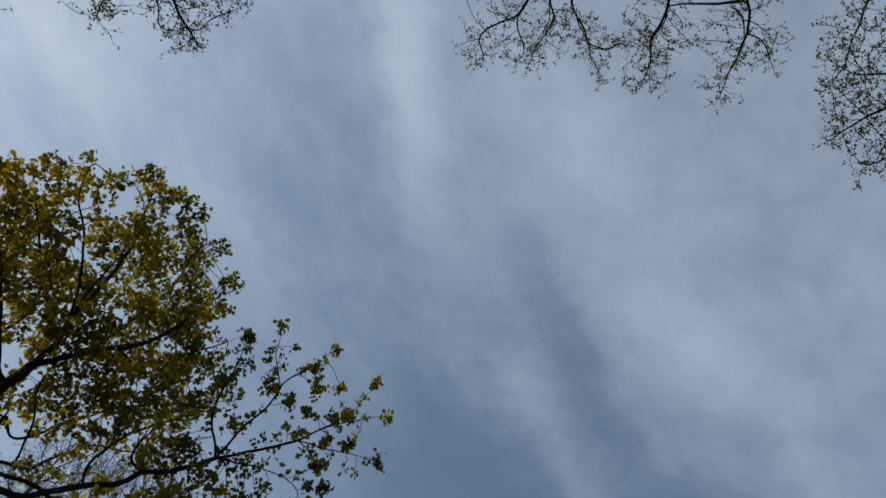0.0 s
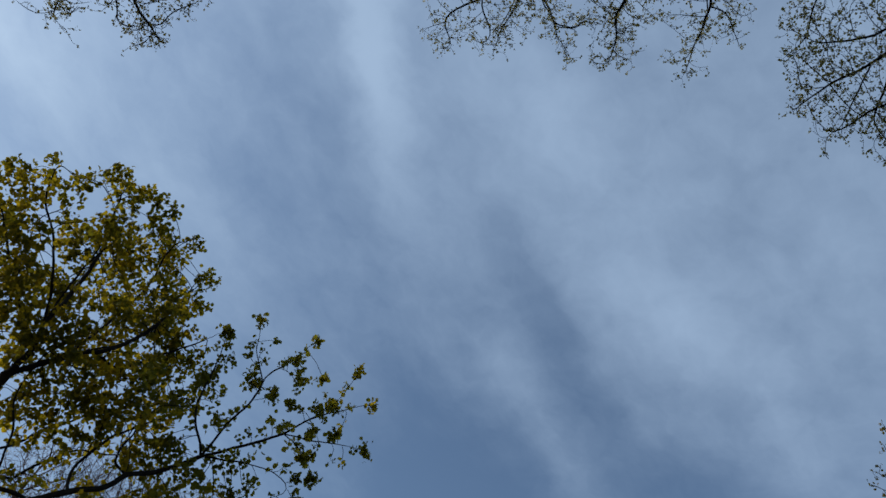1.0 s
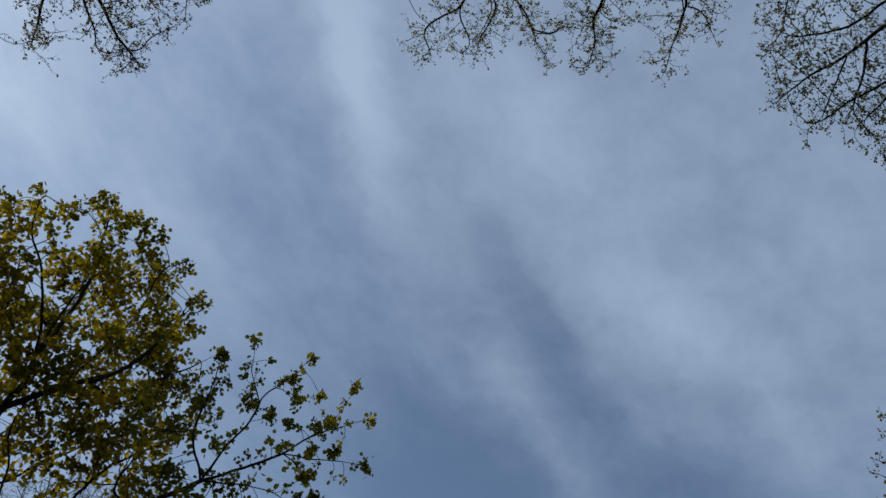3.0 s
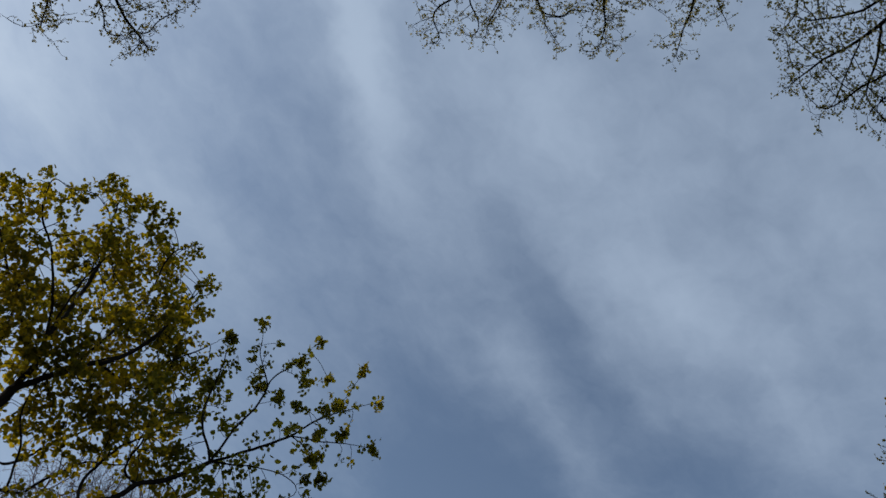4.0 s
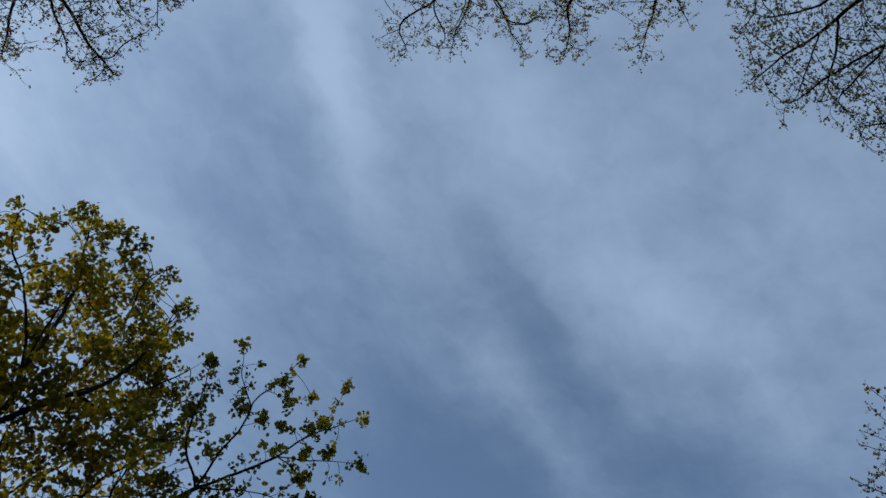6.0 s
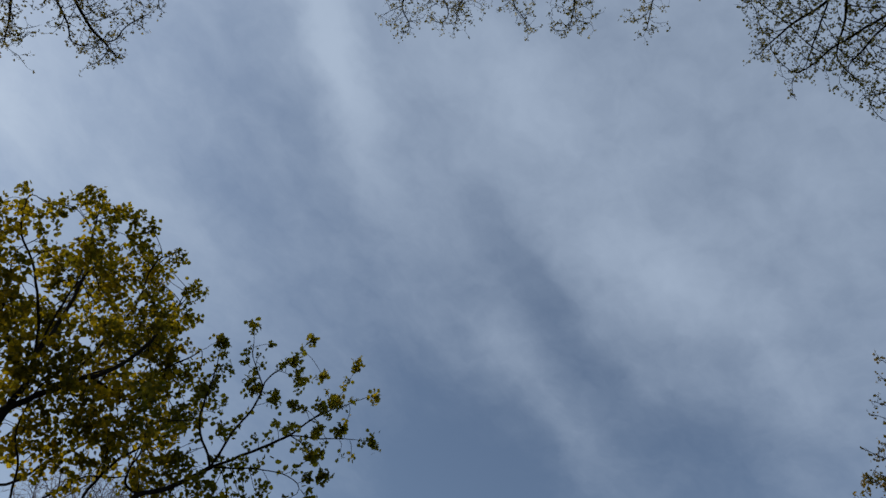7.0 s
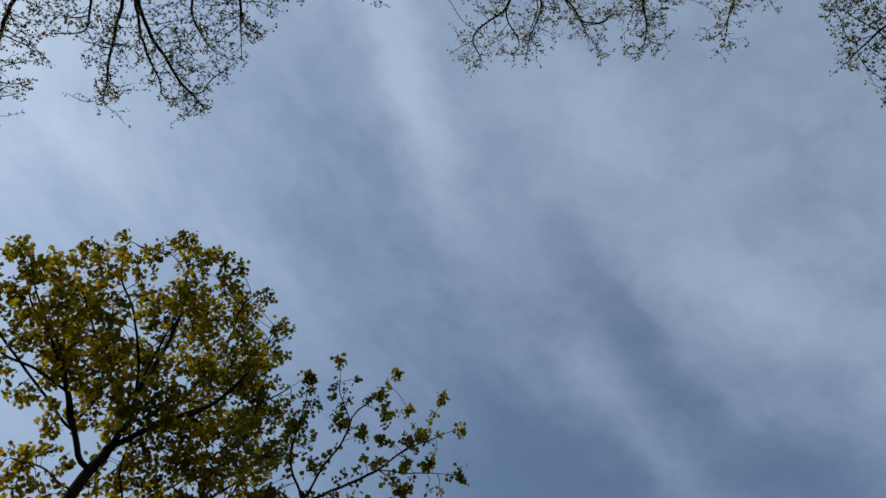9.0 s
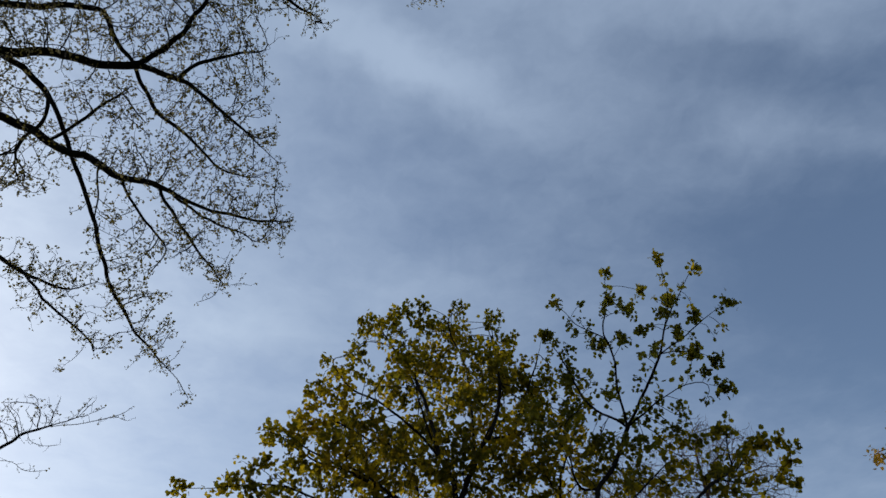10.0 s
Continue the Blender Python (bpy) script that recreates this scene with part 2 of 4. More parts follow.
def grow(trunk, limbs, targets, rng, step, reach, kill, rounds=140, wander=0.25, lift=0.0, knots=0.06, inertia=0.6):
    """Skeleton of a tree: trunk and limbs given, the rest grows towards the targets. Returns places and parents."""
    tp = spline(trunk, step)
    pos = [tuple(p) for p in tp]
    par = [-1] + list(range(len(tp) - 1))
    for limb in limbs:
        lp = spline(limb, step)
        lp = gnarl(lp, knots)
        lp[1:-1] += rng.normal(scale=step * 0.10, size=(len(lp) - 2, 3))
        near = int(np.argmin(((np.array(pos) - lp[0]) ** 2).sum(1)))
        last = near
        for p in lp[1:]:
            pos.append(tuple(p))
            par.append(last)
            last = len(pos) - 1
    pos = np.array(pos)
    A = targets
    def nearest(A, B):
        best, dist = np.zeros(len(A), int), np.full(len(A), 1e9)
        for k in range(0, len(B), 400):
            d = ((A[:, None, :] - B[None, k:k + 400]) ** 2).sum(2)
            j = d.argmin(1)
            dd = d[np.arange(len(A)), j]
            m = dd < dist
            best[m], dist[m] = j[m] + k, dd[m]
        return best, dist
    shoots_of = np.zeros(len(pos), int)
    heading = pos - pos[np.maximum(par, 0)]
    heading /= np.linalg.norm(heading, axis=1)[:, None] + 1e-9
    near, dist = nearest(A, pos)
    alive = dist > kill ** 2
    A, near, dist = A[alive], near[alive], dist[alive]
    for _ in range(rounds):
        if not len(A):
            break
        m = dist < reach ** 2
        if not m.any():
            reach *= 1.5
            if reach > 8:
                break
            continue
        way = A[m] - pos[near[m]]
        way /= np.linalg.norm(way, axis=1)[:, None] + 1e-9
        who, inv = np.unique(near[m], return_inverse=True)
        spent = shoots_of[who] >= 3
        total = np.zeros((len(who), 3))
        np.add.at(total, inv, way)
        total /= np.linalg.norm(total, axis=1)[:, None] + 1e-9
        total += heading[who] * inertia + rng.normal(scale=wander, size=total.shape)
        total[:, 2] += lift
        total /= np.linalg.norm(total, axis=1)[:, None] + 1e-9
        tired = np.isin(near, who[spent])
        who, total = who[~spent], total[~spent]
        shoots_of[who] += 1
        fresh = pos[who] + total * step
        shoots_of = np.append(shoots_of, np.zeros(len(fresh), int))
        if not len(fresh):
            break
        base = len(pos)
        pos = np.vstack([pos, fresh])
        heading = np.vstack([heading, total])
        par.extend(int(i) for i in who)
        j, d = nearest(A, fresh)
        closer = d < dist
        near[closer], dist[closer] = j[closer] + base, d[closer]
        keep = (dist > kill ** 2) & ~(tired & (rng.random(len(A)) < 0.3))
        # a target that its branch cannot come nearer to is given up
        keep &= rng.random(len(A)) > 0.01
        A, near, dist = A[keep], near[keep], dist[keep]
    return pos, np.array(par)


def thickness(par, tip, power):
    n = len(par)
    load = np.zeros(n)
    kids = np.zeros(n, int)
    for i in range(n - 1, 0, -1):
        if kids[i] == 0:
            load[i] = tip ** power
        load[par[i]] += load[i] * 1.004
        kids[par[i]] += 1
    return load ** (1 / power), kids


def chains(par, rad):
    """Splits the skeleton into unbroken runs, each going on into its thickest shoot."""
    heir = {}
    for i in range(1, len(par)):
        p = par[i]
        if p not in heir or rad[i] > rad[heir[p]]:
            heir[p] = i
    runs = []
    for i in range(len(par)):
        if i == 0 or heir[par[i]] != i:
            run = [i] if i == 0 else [par[i], i]
            while run[-1] in heir:
                run.append(heir[run[-1]])
            if len(run) > 1:
                runs.append(run)
    return runs


def tube(P, r, sides):
    """Vertices and faces of a tapering round branch along P, closed at its tip."""
    P = np.asarray(P)
    T = np.gradient(P, axis=0)
    T /= np.linalg.norm(T, axis=1)[:, None] + 1e-9
    ref = np.array((0.31, 0.17, 0.93)) if abs(T[0, 2]) < 0.8 else np.array((0.93, 0.21, 0.3))
    U = np.cross(T, ref)
    U /= np.linalg.norm(U, axis=1)[:, None] + 1e-9
    V = np.cross(T, U)
    a = np.arange(sides) * 2 * math.pi / sides
    ring = (np.cos(a)[None, :, None] * U[:, None] + np.sin(a)[None, :, None] * V[:, None]) * np.asarray(r)[:, None, None]
    verts = (P[:, None] + ring).reshape(-1, 3)
    k = np.arange(len(P) - 1)[:, None] * sides
    s = np.arange(sides)[None]
    e = (s + 1) % sides
    faces = np.stack([k + s, k + e, k + sides + e, k + sides + s], 2).reshape(-1, 4)
    return verts, faces


class Heap:
    """Gathers pieces of geometry for one mesh."""

    def __init__(self):
        self.v, self.f, self.n = [], [], 0

    def add(self, verts, faces):
        self.v.append(verts)
        self.f.extend((np.asarray(faces) + self.n).tolist())
        self.n += len(verts)

    def mesh(self, name, mat, smooth=True):
        me = bpy.data.meshes.new(name)
        me.from_pydata(np.vstack(self.v).tolist(), [], self.f)
        me.materials.append(mat)
        if smooth:
            me.shade_smooth()
        return me


def part(name, mesh, parent, label="", kind=""):
    ob = new(name, mesh)
    ob.parent = parent
    return tagged(ob, label=label, kind=kind)


def turned(rng, n, upright=0.0):
    """n random turns as matrices."""
    q = rng.normal(size=(n, 4))
    q[:, 0] += upright
    q /= np.linalg.norm(q, axis=1)[:, None]
    w, x, y, z = q.T
    return np.stack([np.stack([1 - 2 * (y * y + z * z), 2 * (x * y - z * w), 2 * (x * z + y * w)], 1),
                     np.stack([2 * (x * y + z * w), 1 - 2 * (x * x + z * z), 2 * (y * z - x * w)], 1),
                     np.stack([2 * (x * z - y * w), 2 * (y * z + x * w), 1 - 2 * (x * x + y * y)], 1)], 1)


def lobed_leaf(size):
    """A small folded leaf with five blunt lobes, stalk at the origin, pointing along +y."""
    half = [(0.0, 0.0), (0.32, 0.0), (0.56, 0.32), (0.46, 0.46), (0.46, 0.78), (0.20, 0.80), (0.0, 0.98)]
    v = [(x, y, 0.35 * x) for x, y in half] + [(-x, y, 0.35 * x) for x, y in half[1:-1]]
    f = [(0, 1, 2, 3), (0, 3, 4, 5), (0, 5, 6), (0, 9, 8, 7), (0, 11, 10, 9), (0, 6, 11)]
    return np.array(v) * size, f


def small_leaf(size):
    """A narrow folded bud leaf."""
    v = [(0, 0, 0), (0.38, 0.5, 0.15), (0, 1, 0), (-0.38, 0.5, 0.15)]
    return np.array(v) * size, [(0, 1, 2), (0, 2, 3)]


def spray_mesh(name, mat, rng, count, size, spread):
    """One bunch of young leaves on stalks that meet at a shoot's tip."""
    verts, faces = [(0.0, 0.0, 0.0)], []
    M = turned(rng, count)
    for k in range(count):
        lv, lf = lobed_leaf(size * rng.uniform(0.7, 1.2))
        v = lv @ M[k].T + rng.normal(scale=spread, size=3) * (1, 1, 1.5)
        base = len(verts)
        verts.extend(v.tolist())
        verts.append((v[0] + 0.06 * (v[1] - v[0])).tolist())
        faces.extend([i + base for i in face] for face in lf)
        faces.append([0, base, len(verts) - 1])
    me = bpy.data.meshes.new(name)
    me.from_pydata(verts, [], faces)
    me.materials.append(mat)
    return me


def scatter(places, rng, leaf, per, spread, low=0.7, high=1.25, tall=1.0):
    """Joined geometry of many single leaves round the given places."""
    lv, lf = leaf
    n = len(places) * per
    M = turned(rng, n)
    s = rng.uniform(low, high, n)
    at = np.repeat(places, per, 0) + rng.normal(scale=spread, size=(n, 3)) * (1, 1, tall)
    V = np.einsum("nij,kj->nki", M, lv) * s[:, None, None] + at[:, None]
    faces = []
    for i in range(n):
        b = i * len(lv)
        faces.extend([j + b for j in f] for f in lf)
    return V.reshape(-1, 3), faces


def loose_mesh(name, V, faces, mat):
    me = bpy.data.meshes.new(name)
    me.from_pydata(V.tolist(), [], faces)
    me.materials.append(mat)
    return me


def tree(name, label, seed, trunk, limbs, blobs, bark, density, step, kill, tip, power, limb_at, lift=0.05,
         twiglets=0, twiglet_len=0.25, reach=1.6, wander=0.25, max_radius=0.22, base_radius=None, knots=0.06,
         round_limbs=0.0, round_radius=0.3, branch_at=0.011, sparse=(), inertia=0.6, shoots=()):
    """A whole tree: an empty at its foot that carries trunk, limbs and twigs. Returns it and the shoots' tips."""
    rng = np.random.default_rng(seed)
    foot = np.array(trunk[0])
    top = tagged(new(name), label=label, category="tree", group="trees round the clearing")
    top.location = foot
    goals = fill(blobs, density, rng)
    if len(sparse):
        goals = np.vstack([goals, fill(sparse, density * 0.5, rng)])
    if round_limbs:
        goals = np.vstack([goals, sleeve(limbs, round_limbs, round_radius, rng)])
    if len(shoots):
        goals = np.vstack([goals, sleeve([shoot[:-1] for shoot in shoots], 20, 0.2, rng, 0.25)])
    pos, par = grow(trunk, limbs + list(shoots), goals, rng, step, reach, kill, wander=wander, lift=lift, knots=knots, inertia=inertia)
    rad, kids = thickness(par, tip, power)
    rad = np.minimum(rad, max_radius * (1 - np.exp(-rad / max_radius * 1.3)) / 0.73)
    pos = pos - foot
    twigs = Heap()
    trunk_done, made = False, 0
    for run in chains(par, rad):
        P = pos[run].copy()
        r = rad[run].copy()
        if run[0] != 0:
            r[0] = r[1]
        if len(P) > 4:
            P[1:-1] = 0.25 * P[:-2] + 0.5 * P[1:-1] + 0.25 * P[2:]
        r[-1] *= 0.5
        thick = r[1] if run[0] != 0 else r[0]
        if not trunk_done and run[0] == 0:
            if base_radius:
                r = np.maximum(r, np.linspace(base_radius, r[-1], len(r)) * (np.arange(len(r)) < len(r) * 0.6))
            r = r * (1 + 0.7 * np.exp(-(P[:, 2]) / 0.35))
            v, f = tube(P, r, 14)
            h = Heap()
            h.add(v, f)
            part("trunk", h.mesh("trunk", bark), top)
            trunk_done = True
        elif thick > limb_at or (thick > branch_at and len(run) > 5 and made < 290):
            v, f = tube(P, r, 9 if thick > limb_at else 6)
            h = Heap()
            h.add(v, f)
            kind = "limb" if thick > limb_at else "branch"
            made += kind == "branch"
            part(kind, h.mesh(kind, bark), top)
        else:
            v, f = tube(P, r, 5 if thick > tip * 3 else 3)
            twigs.add(v, f)
    ends = pos[kids == 0]
    thin = pos[(rad < tip * 2.2)]
    outer_ends = [ends]
    if twiglets:
        pick = thin[rng.random(len(thin)) < 0.9]
        for _ in range(twiglets):
            way = rng.normal(size=pick.shape)
            way[:, 2] += 0.25
            way /= np.linalg.norm(way, axis=1)[:, None]
            length = twiglet_len * rng.uniform(0.4, 1.2, len(pick))
            bend = rng.normal(scale=0.12, size=pick.shape) * length[:, None]
            for p, w, ln, b in zip(pick, way, length, bend):
                P = np.array([p, p + w * ln * 0.5 + b, p + w * ln])
                v, f = tube(P, (tip * 0.8, tip * 0.65, tip * 0.45), 3)
                twigs.add(v, f)
            outer_ends.append(pick + way * length[:, None])
            keep = rng.random(len(pick)) < 0.6
            outer_ends.append((pick + way * length[:, None] * 0.5 + bend)[keep])
    part("twig_growth", twigs.mesh("twig_growth", bark), top, kind="stuff")
    return top, np.vstack(outer_ends), thin, rng


# ---------------------------------------------------------------- ground
def build_ground():
    bm = bmesh.new()
    bmesh.ops.create_grid(bm, x_segments=80, y_segments=80, size=1.0)
    for v in bm.verts:
        for k in (0, 1):
            v.co[k] = math.copysign(abs(v.co[k]) ** 3 * 2400, v.co[k])
        d = v.co.xy.length
        v.co.z = -0.03 + (0.05 * noise.noise(v.co * 0.3) if d < 60 else 0.0)
    me = bpy.data.meshes.new("ground")
    bm.to_mesh(me)
    bm.free()
    me.materials.append(ground_material())
    me.shade_smooth()
    tagged(new("ground", me), label="spring grass and bare earth under the trees", category="ground", kind="structure")


build_ground()


# ---------------------------------------------------------------- maple in young leaf
def build_maple():
    trunk = [(0.42, 7.3, 0.0), (0.42, 7.3, 2.0), (0.40, 7.25, 3.4), (0.34, 7.2, 4.26), (0.25, 7.2, 4.72), (0.17, 7.2, 5.23), (0.18, 7.2, 5.43)]
    limbs = []
    limbs.append([(0.18, 7.2, 5.43), (0.14, 7.17, 5.62), (0.11, 7.13, 5.8), (0.02, 7.1, 5.96), (-0.08, 7.07, 6.17), (-0.18, 7.03, 6.44),
        (-0.34, 7.0, 6.97)])  # leader
    limbs.append([(0.19, 7.2, 5.58), (0.25, 7.15, 5.75), (0.33, 7.1, 5.94), (0.47, 7.05, 6.27), (0.66, 7.0, 6.73), (0.64, 6.95, 7.32), (0.56, 6.9, 7.78)])  # right leader
    limbs.append([(0.07, 7.2, 5.21), (-0.05, 7.13, 5.25), (-0.23, 7.07, 5.37), (-0.39, 7.0, 5.46), (-0.61, 6.93, 5.59), (-0.89, 6.87, 5.76),
        (-1.21, 6.8, 5.9)])  # left limb
    limbs.append([(-0.26, 7.15, 5.44), (-0.27, 7.21, 5.67), (-0.37, 7.28, 5.99), (-0.61, 7.34, 6.36), (-0.89, 7.4, 6.82)])  # left fork
    limbs.append([(0.11, 7.2, 4.94), (-0.05, 7.1, 4.92), (-0.19, 7.0, 4.86), (-0.3, 6.9, 4.74), (-0.47, 6.8, 4.63)])  # left low
    limbs.append([(0.34, 7.2, 4.41), (0.62, 7.25, 4.65), (0.73, 7.28, 4.82), (0.96, 7.34, 4.98), (0.99, 7.36, 5.15), (1.16, 7.42, 5.66),
        (1.34, 7.45, 5.82), (1.75, 7.5, 6.25)])  # arch
    limbs.append([(0.4, 7.25, 3.45), (0.47, 7.2, 4.02), (0.73, 7.09, 4.35), (0.81, 7.04, 4.52), (1.06, 6.98, 4.65), (1.2, 6.88, 4.88), (1.5, 6.77, 5.26),
        (1.55, 6.71, 5.45), (1.72, 6.66, 5.66), (1.93, 6.55, 6.08)])  # long limb
    limbs.append([(0.39, 7.25, 3.6), (0.41, 7.2, 4.08), (0.51, 7.01, 4.33), (0.64, 6.91, 4.49), (0.94, 6.72, 4.63), (1.09, 6.62, 4.63), (1.34, 6.43, 4.63),
        (1.61, 6.24, 4.67), (1.78, 6.14, 4.67), (2.29, 5.95, 4.98)])  # low limb
    limbs.append([(1.23, 6.7, 4.76), (1.41, 6.6, 4.85), (1.52, 6.5, 4.88), (1.67, 6.4, 4.77), (1.92, 6.3, 4.66)])  # low fork
    limbs.append([(1.38, 6.6, 4.82), (1.68, 6.47, 5.05), (1.82, 6.33, 5.2), (2.11, 6.2, 5.43)])  # low twig
    limbs.append([(0.5, 7.2, 4.5), (0.46, 7.27, 4.71), (0.44, 7.33, 4.98), (0.41, 7.4, 5.16), (0.26, 7.47, 5.38), (0.16, 7.53, 5.61), (0.04, 7.6, 5.97)])  # riser a
    limbs.append([(0.59, 7.25, 4.63), (0.52, 7.3, 4.84), (0.43, 7.35, 5.08), (0.4, 7.4, 5.28)])  # riser b
    limbs.append([(0.5, 7.2, 4.51), (0.42, 7.13, 4.69), (0.27, 7.07, 4.79), (0.18, 7.0, 4.83)])  # riser c
    limbs.append([(0.82, 7.3, 4.91), (0.71, 7.22, 5.04), (0.59, 7.15, 5.18), (0.38, 7.08, 5.34), (0.28, 7.0, 5.53)])  # riser d
    limbs.append([(0.44, 7.4, 5.15), (0.62, 7.46, 5.09), (0.73, 7.52, 5.26), (0.79, 7.58, 5.49), (0.91, 7.64, 5.89), (1.09, 7.7, 6.39)])  # riser e
    limbs.append([(1.57, 6.8, 5.5), (1.45, 6.88, 5.54), (1.39, 6.95, 5.68), (1.38, 7.02, 5.98), (1.3, 7.1, 6.39)])  # riser f
    limbs.append([(1.29, 6.9, 5.05), (1.21, 7.0, 5.35), (1.26, 7.1, 5.83), (1.44, 7.2, 6.29), (1.61, 7.3, 6.77)])  # riser g
    limbs.append([(0.09, 7.15, 5.82), (-0.28, 7.19, 6.04), (-0.75, 7.22, 6.31), (-1.16, 7.26, 6.59), (-1.48, 7.3, 6.78)])  # up left
    limbs.append([(0.0, 7.1, 6.02), (-0.27, 7.0, 6.31), (-0.66, 6.9, 6.59), (-1.05, 6.8, 6.78), (-1.29, 6.7, 7.08)])  # up mid
    limbs.append([(-0.04, 7.1, 6.15), (-0.18, 7.17, 6.74), (-0.39, 7.25, 7.35), (-0.66, 7.33, 7.84), (-0.89, 7.4, 8.3)])  # up right
    limbs.append([(0.33, 7.1, 6.09), (0.34, 6.97, 6.58), (0.26, 6.85, 7.12), (0.07, 6.72, 7.61), (0.14, 6.6, 7.9)])  # up far
    limbs.append([(0.5, 7.0, 6.2), (0.66, 7.1, 6.81), (0.66, 7.2, 7.51), (0.62, 7.3, 8.35)])  # up edge
    limbs.append([(0.75, 7.0, 6.19), (0.9, 6.87, 6.63), (1.06, 6.73, 7.0), (1.17, 6.6, 7.35)])  # mid edge
    limbs.append([(-0.23, 7.1, 5.35), (-0.53, 7.02, 5.57), (-0.88, 6.95, 5.76), (-1.34, 6.88, 5.9), (-1.75, 6.8, 6.13)])  # fill left
    limbs.append([(-0.56, 7.0, 5.53), (-0.88, 6.93, 5.47), (-1.18, 6.87, 5.34), (-1.45, 6.8, 5.32)])  # fill lefter
    limbs.append([(-0.22, 7.1, 5.32), (-0.55, 7.01, 5.55), (-1.04, 6.92, 5.82), (-1.47, 6.84, 6.04), (-1.78, 6.75, 6.12)])  # far left
    limbs.append([(-0.22, 7.1, 5.32), (-0.83, 7.0, 5.42), (-1.29, 6.9, 5.49), (-1.75, 6.8, 5.57), (-2.17, 6.7, 5.47), (-2.52, 6.6, 5.4)])  # foot left
    limbs.append([(-1.51, 6.8, 5.5), (-1.75, 6.77, 5.63), (-1.91, 6.73, 5.74), (-1.77, 6.7, 5.79)])  # foot up
    shoots = [
        [(1.93, 6.52, 6.07), (1.87, 6.36, 6.42), (1.88, 6.26, 6.77), (1.8, 6.21, 7.12), (1.88, 6.13, 7.48), (1.91, 6.02, 7.87)],
        [(1.82, 6.23, 7.01), (1.56, 6.36, 7.33), (1.35, 6.35, 7.69)],
        [(1.93, 6.52, 6.07), (2.06, 6.30, 6.25), (2.29, 6.04, 6.64), (2.43, 5.9, 7.06), (2.48, 5.78, 7.31), (2.43, 5.66, 7.75)],
        [(2.29, 6.04, 6.64), (2.57, 5.86, 6.74), (2.74, 5.73, 6.87), (2.99, 5.58, 6.97)],
        [(2.29, 6.04, 6.64), (2.61, 5.91, 6.56), (2.79, 5.88, 6.42)],
        [(1.93, 6.52, 6.07), (2.27, 6.05, 6.14), (2.53, 5.92, 6.18), (2.76, 5.89, 6.09)],
        [(1.93, 6.52, 6.07), (1.55, 6.49, 6.37), (1.32, 6.52, 7.05), (1.19, 6.54, 7.37)],
        [(2.40, 5.92, 6.95), (2.58, 5.72, 7.25), (2.74, 5.55, 7.45)],
        [(-1.3, 6.75, 5.4), (-1.6, 6.74, 5.58), (-1.83, 6.68, 5.76)],
        [(-1.6, 6.71, 5.24), (-1.75, 6.65, 5.33), (-1.9, 6.57, 5.42)],
        [(2.29, 5.87, 4.99), (2.7, 6.1, 5.3), (3.05, 6.18, 5.62)],
        [(2.7, 6.1, 5.3), (2.72, 6.1, 5.6), (2.75, 6.08, 5.8)],
        [(2.5, 6.0, 5.15), (3.0, 6.2, 5.25), (3.3, 6.2, 5.45)],
    ]
    crown_top = [(-0.93, 7.0, 7.93, 0.13), (-0.71, 7.3, 8.2, 0.2), (-0.51, 7.1, 8.29, 0.13), (-0.17, 6.7, 7.66, 0.18), (-0.28, 6.9, 8.13, 0.1),
        (0.16, 6.8, 8.04, 0.11), (0.12, 7.3, 7.96, 0.25), (0.6, 6.9, 7.89, 0.12), (0.78, 7.1, 7.72, 0.14), (0.43, 6.6, 7.01, 0.24),
        (-0.42, 6.6, 7.05, 0.25), (-0.57, 7.6, 7.37, 0.26), (-0.03, 7.9, 7.69, 0.31), (0.46, 7.5, 7.12, 0.29), (0.97, 7.2, 7.15, 0.21),
        (-0.18, 7.7, 7.91, 0.27), (0.72, 7.8, 7.8, 0.23)]
    crown_left = [(-1.85, 6.75, 6.14, 0.1), (-1.64, 6.75, 6.11, 0.11), (-1.52, 6.9, 6.33, 0.13), (-1.43, 6.9, 6.72, 0.13), (-1.16, 6.7, 6.64, 0.16),
        (-1.1, 7.1, 7.61, 0.13), (-1.0, 7.2, 7.32, 0.11), (-1.39, 6.8, 7.17, 0.05), (-1.21, 6.8, 7.04, 0.07), (-1.38, 7.2, 6.46, 0.18),
        (-1.19, 7.5, 6.83, 0.23), (-0.82, 6.7, 6.27, 0.21), (-1.07, 6.6, 5.82, 0.18), (-1.51, 6.8, 5.92, 0.1), (-1.44, 6.9, 5.74, 0.11),
        (-1.25, 7.2, 5.89, 0.16), (-0.95, 7.6, 6.38, 0.24), (-0.56, 6.8, 6.02, 0.21), (-0.79, 7.0, 5.67, 0.19), (-2.58, 6.6, 5.41, 0.07),
        (-2.15, 6.65, 5.46, 0.09), (-2.1, 6.7, 5.56, 0.06), (-1.9, 6.7, 5.72, 0.06)]
    crown_core = [(-0.31, 7.8, 6.91, 0.29), (0.09, 6.5, 6.03, 0.22), (0.51, 7.6, 6.62, 0.25), (0.81, 6.6, 6.09, 0.22), (1.05, 7.8, 7.25, 0.22),
        (-0.42, 7.7, 6.22, 0.23), (-0.02, 6.8, 5.68, 0.21), (0.42, 7.4, 5.97, 0.22), (0.82, 7.0, 5.87, 0.21),
        (1.17, 6.7, 6.02, 0.19), (1.25, 7.3, 6.81, 0.18), (1.42, 6.9, 6.45, 0.14), (-1.72, 6.7, 5.47, 0.1), (-1.6, 6.8, 5.57, 0.09)]
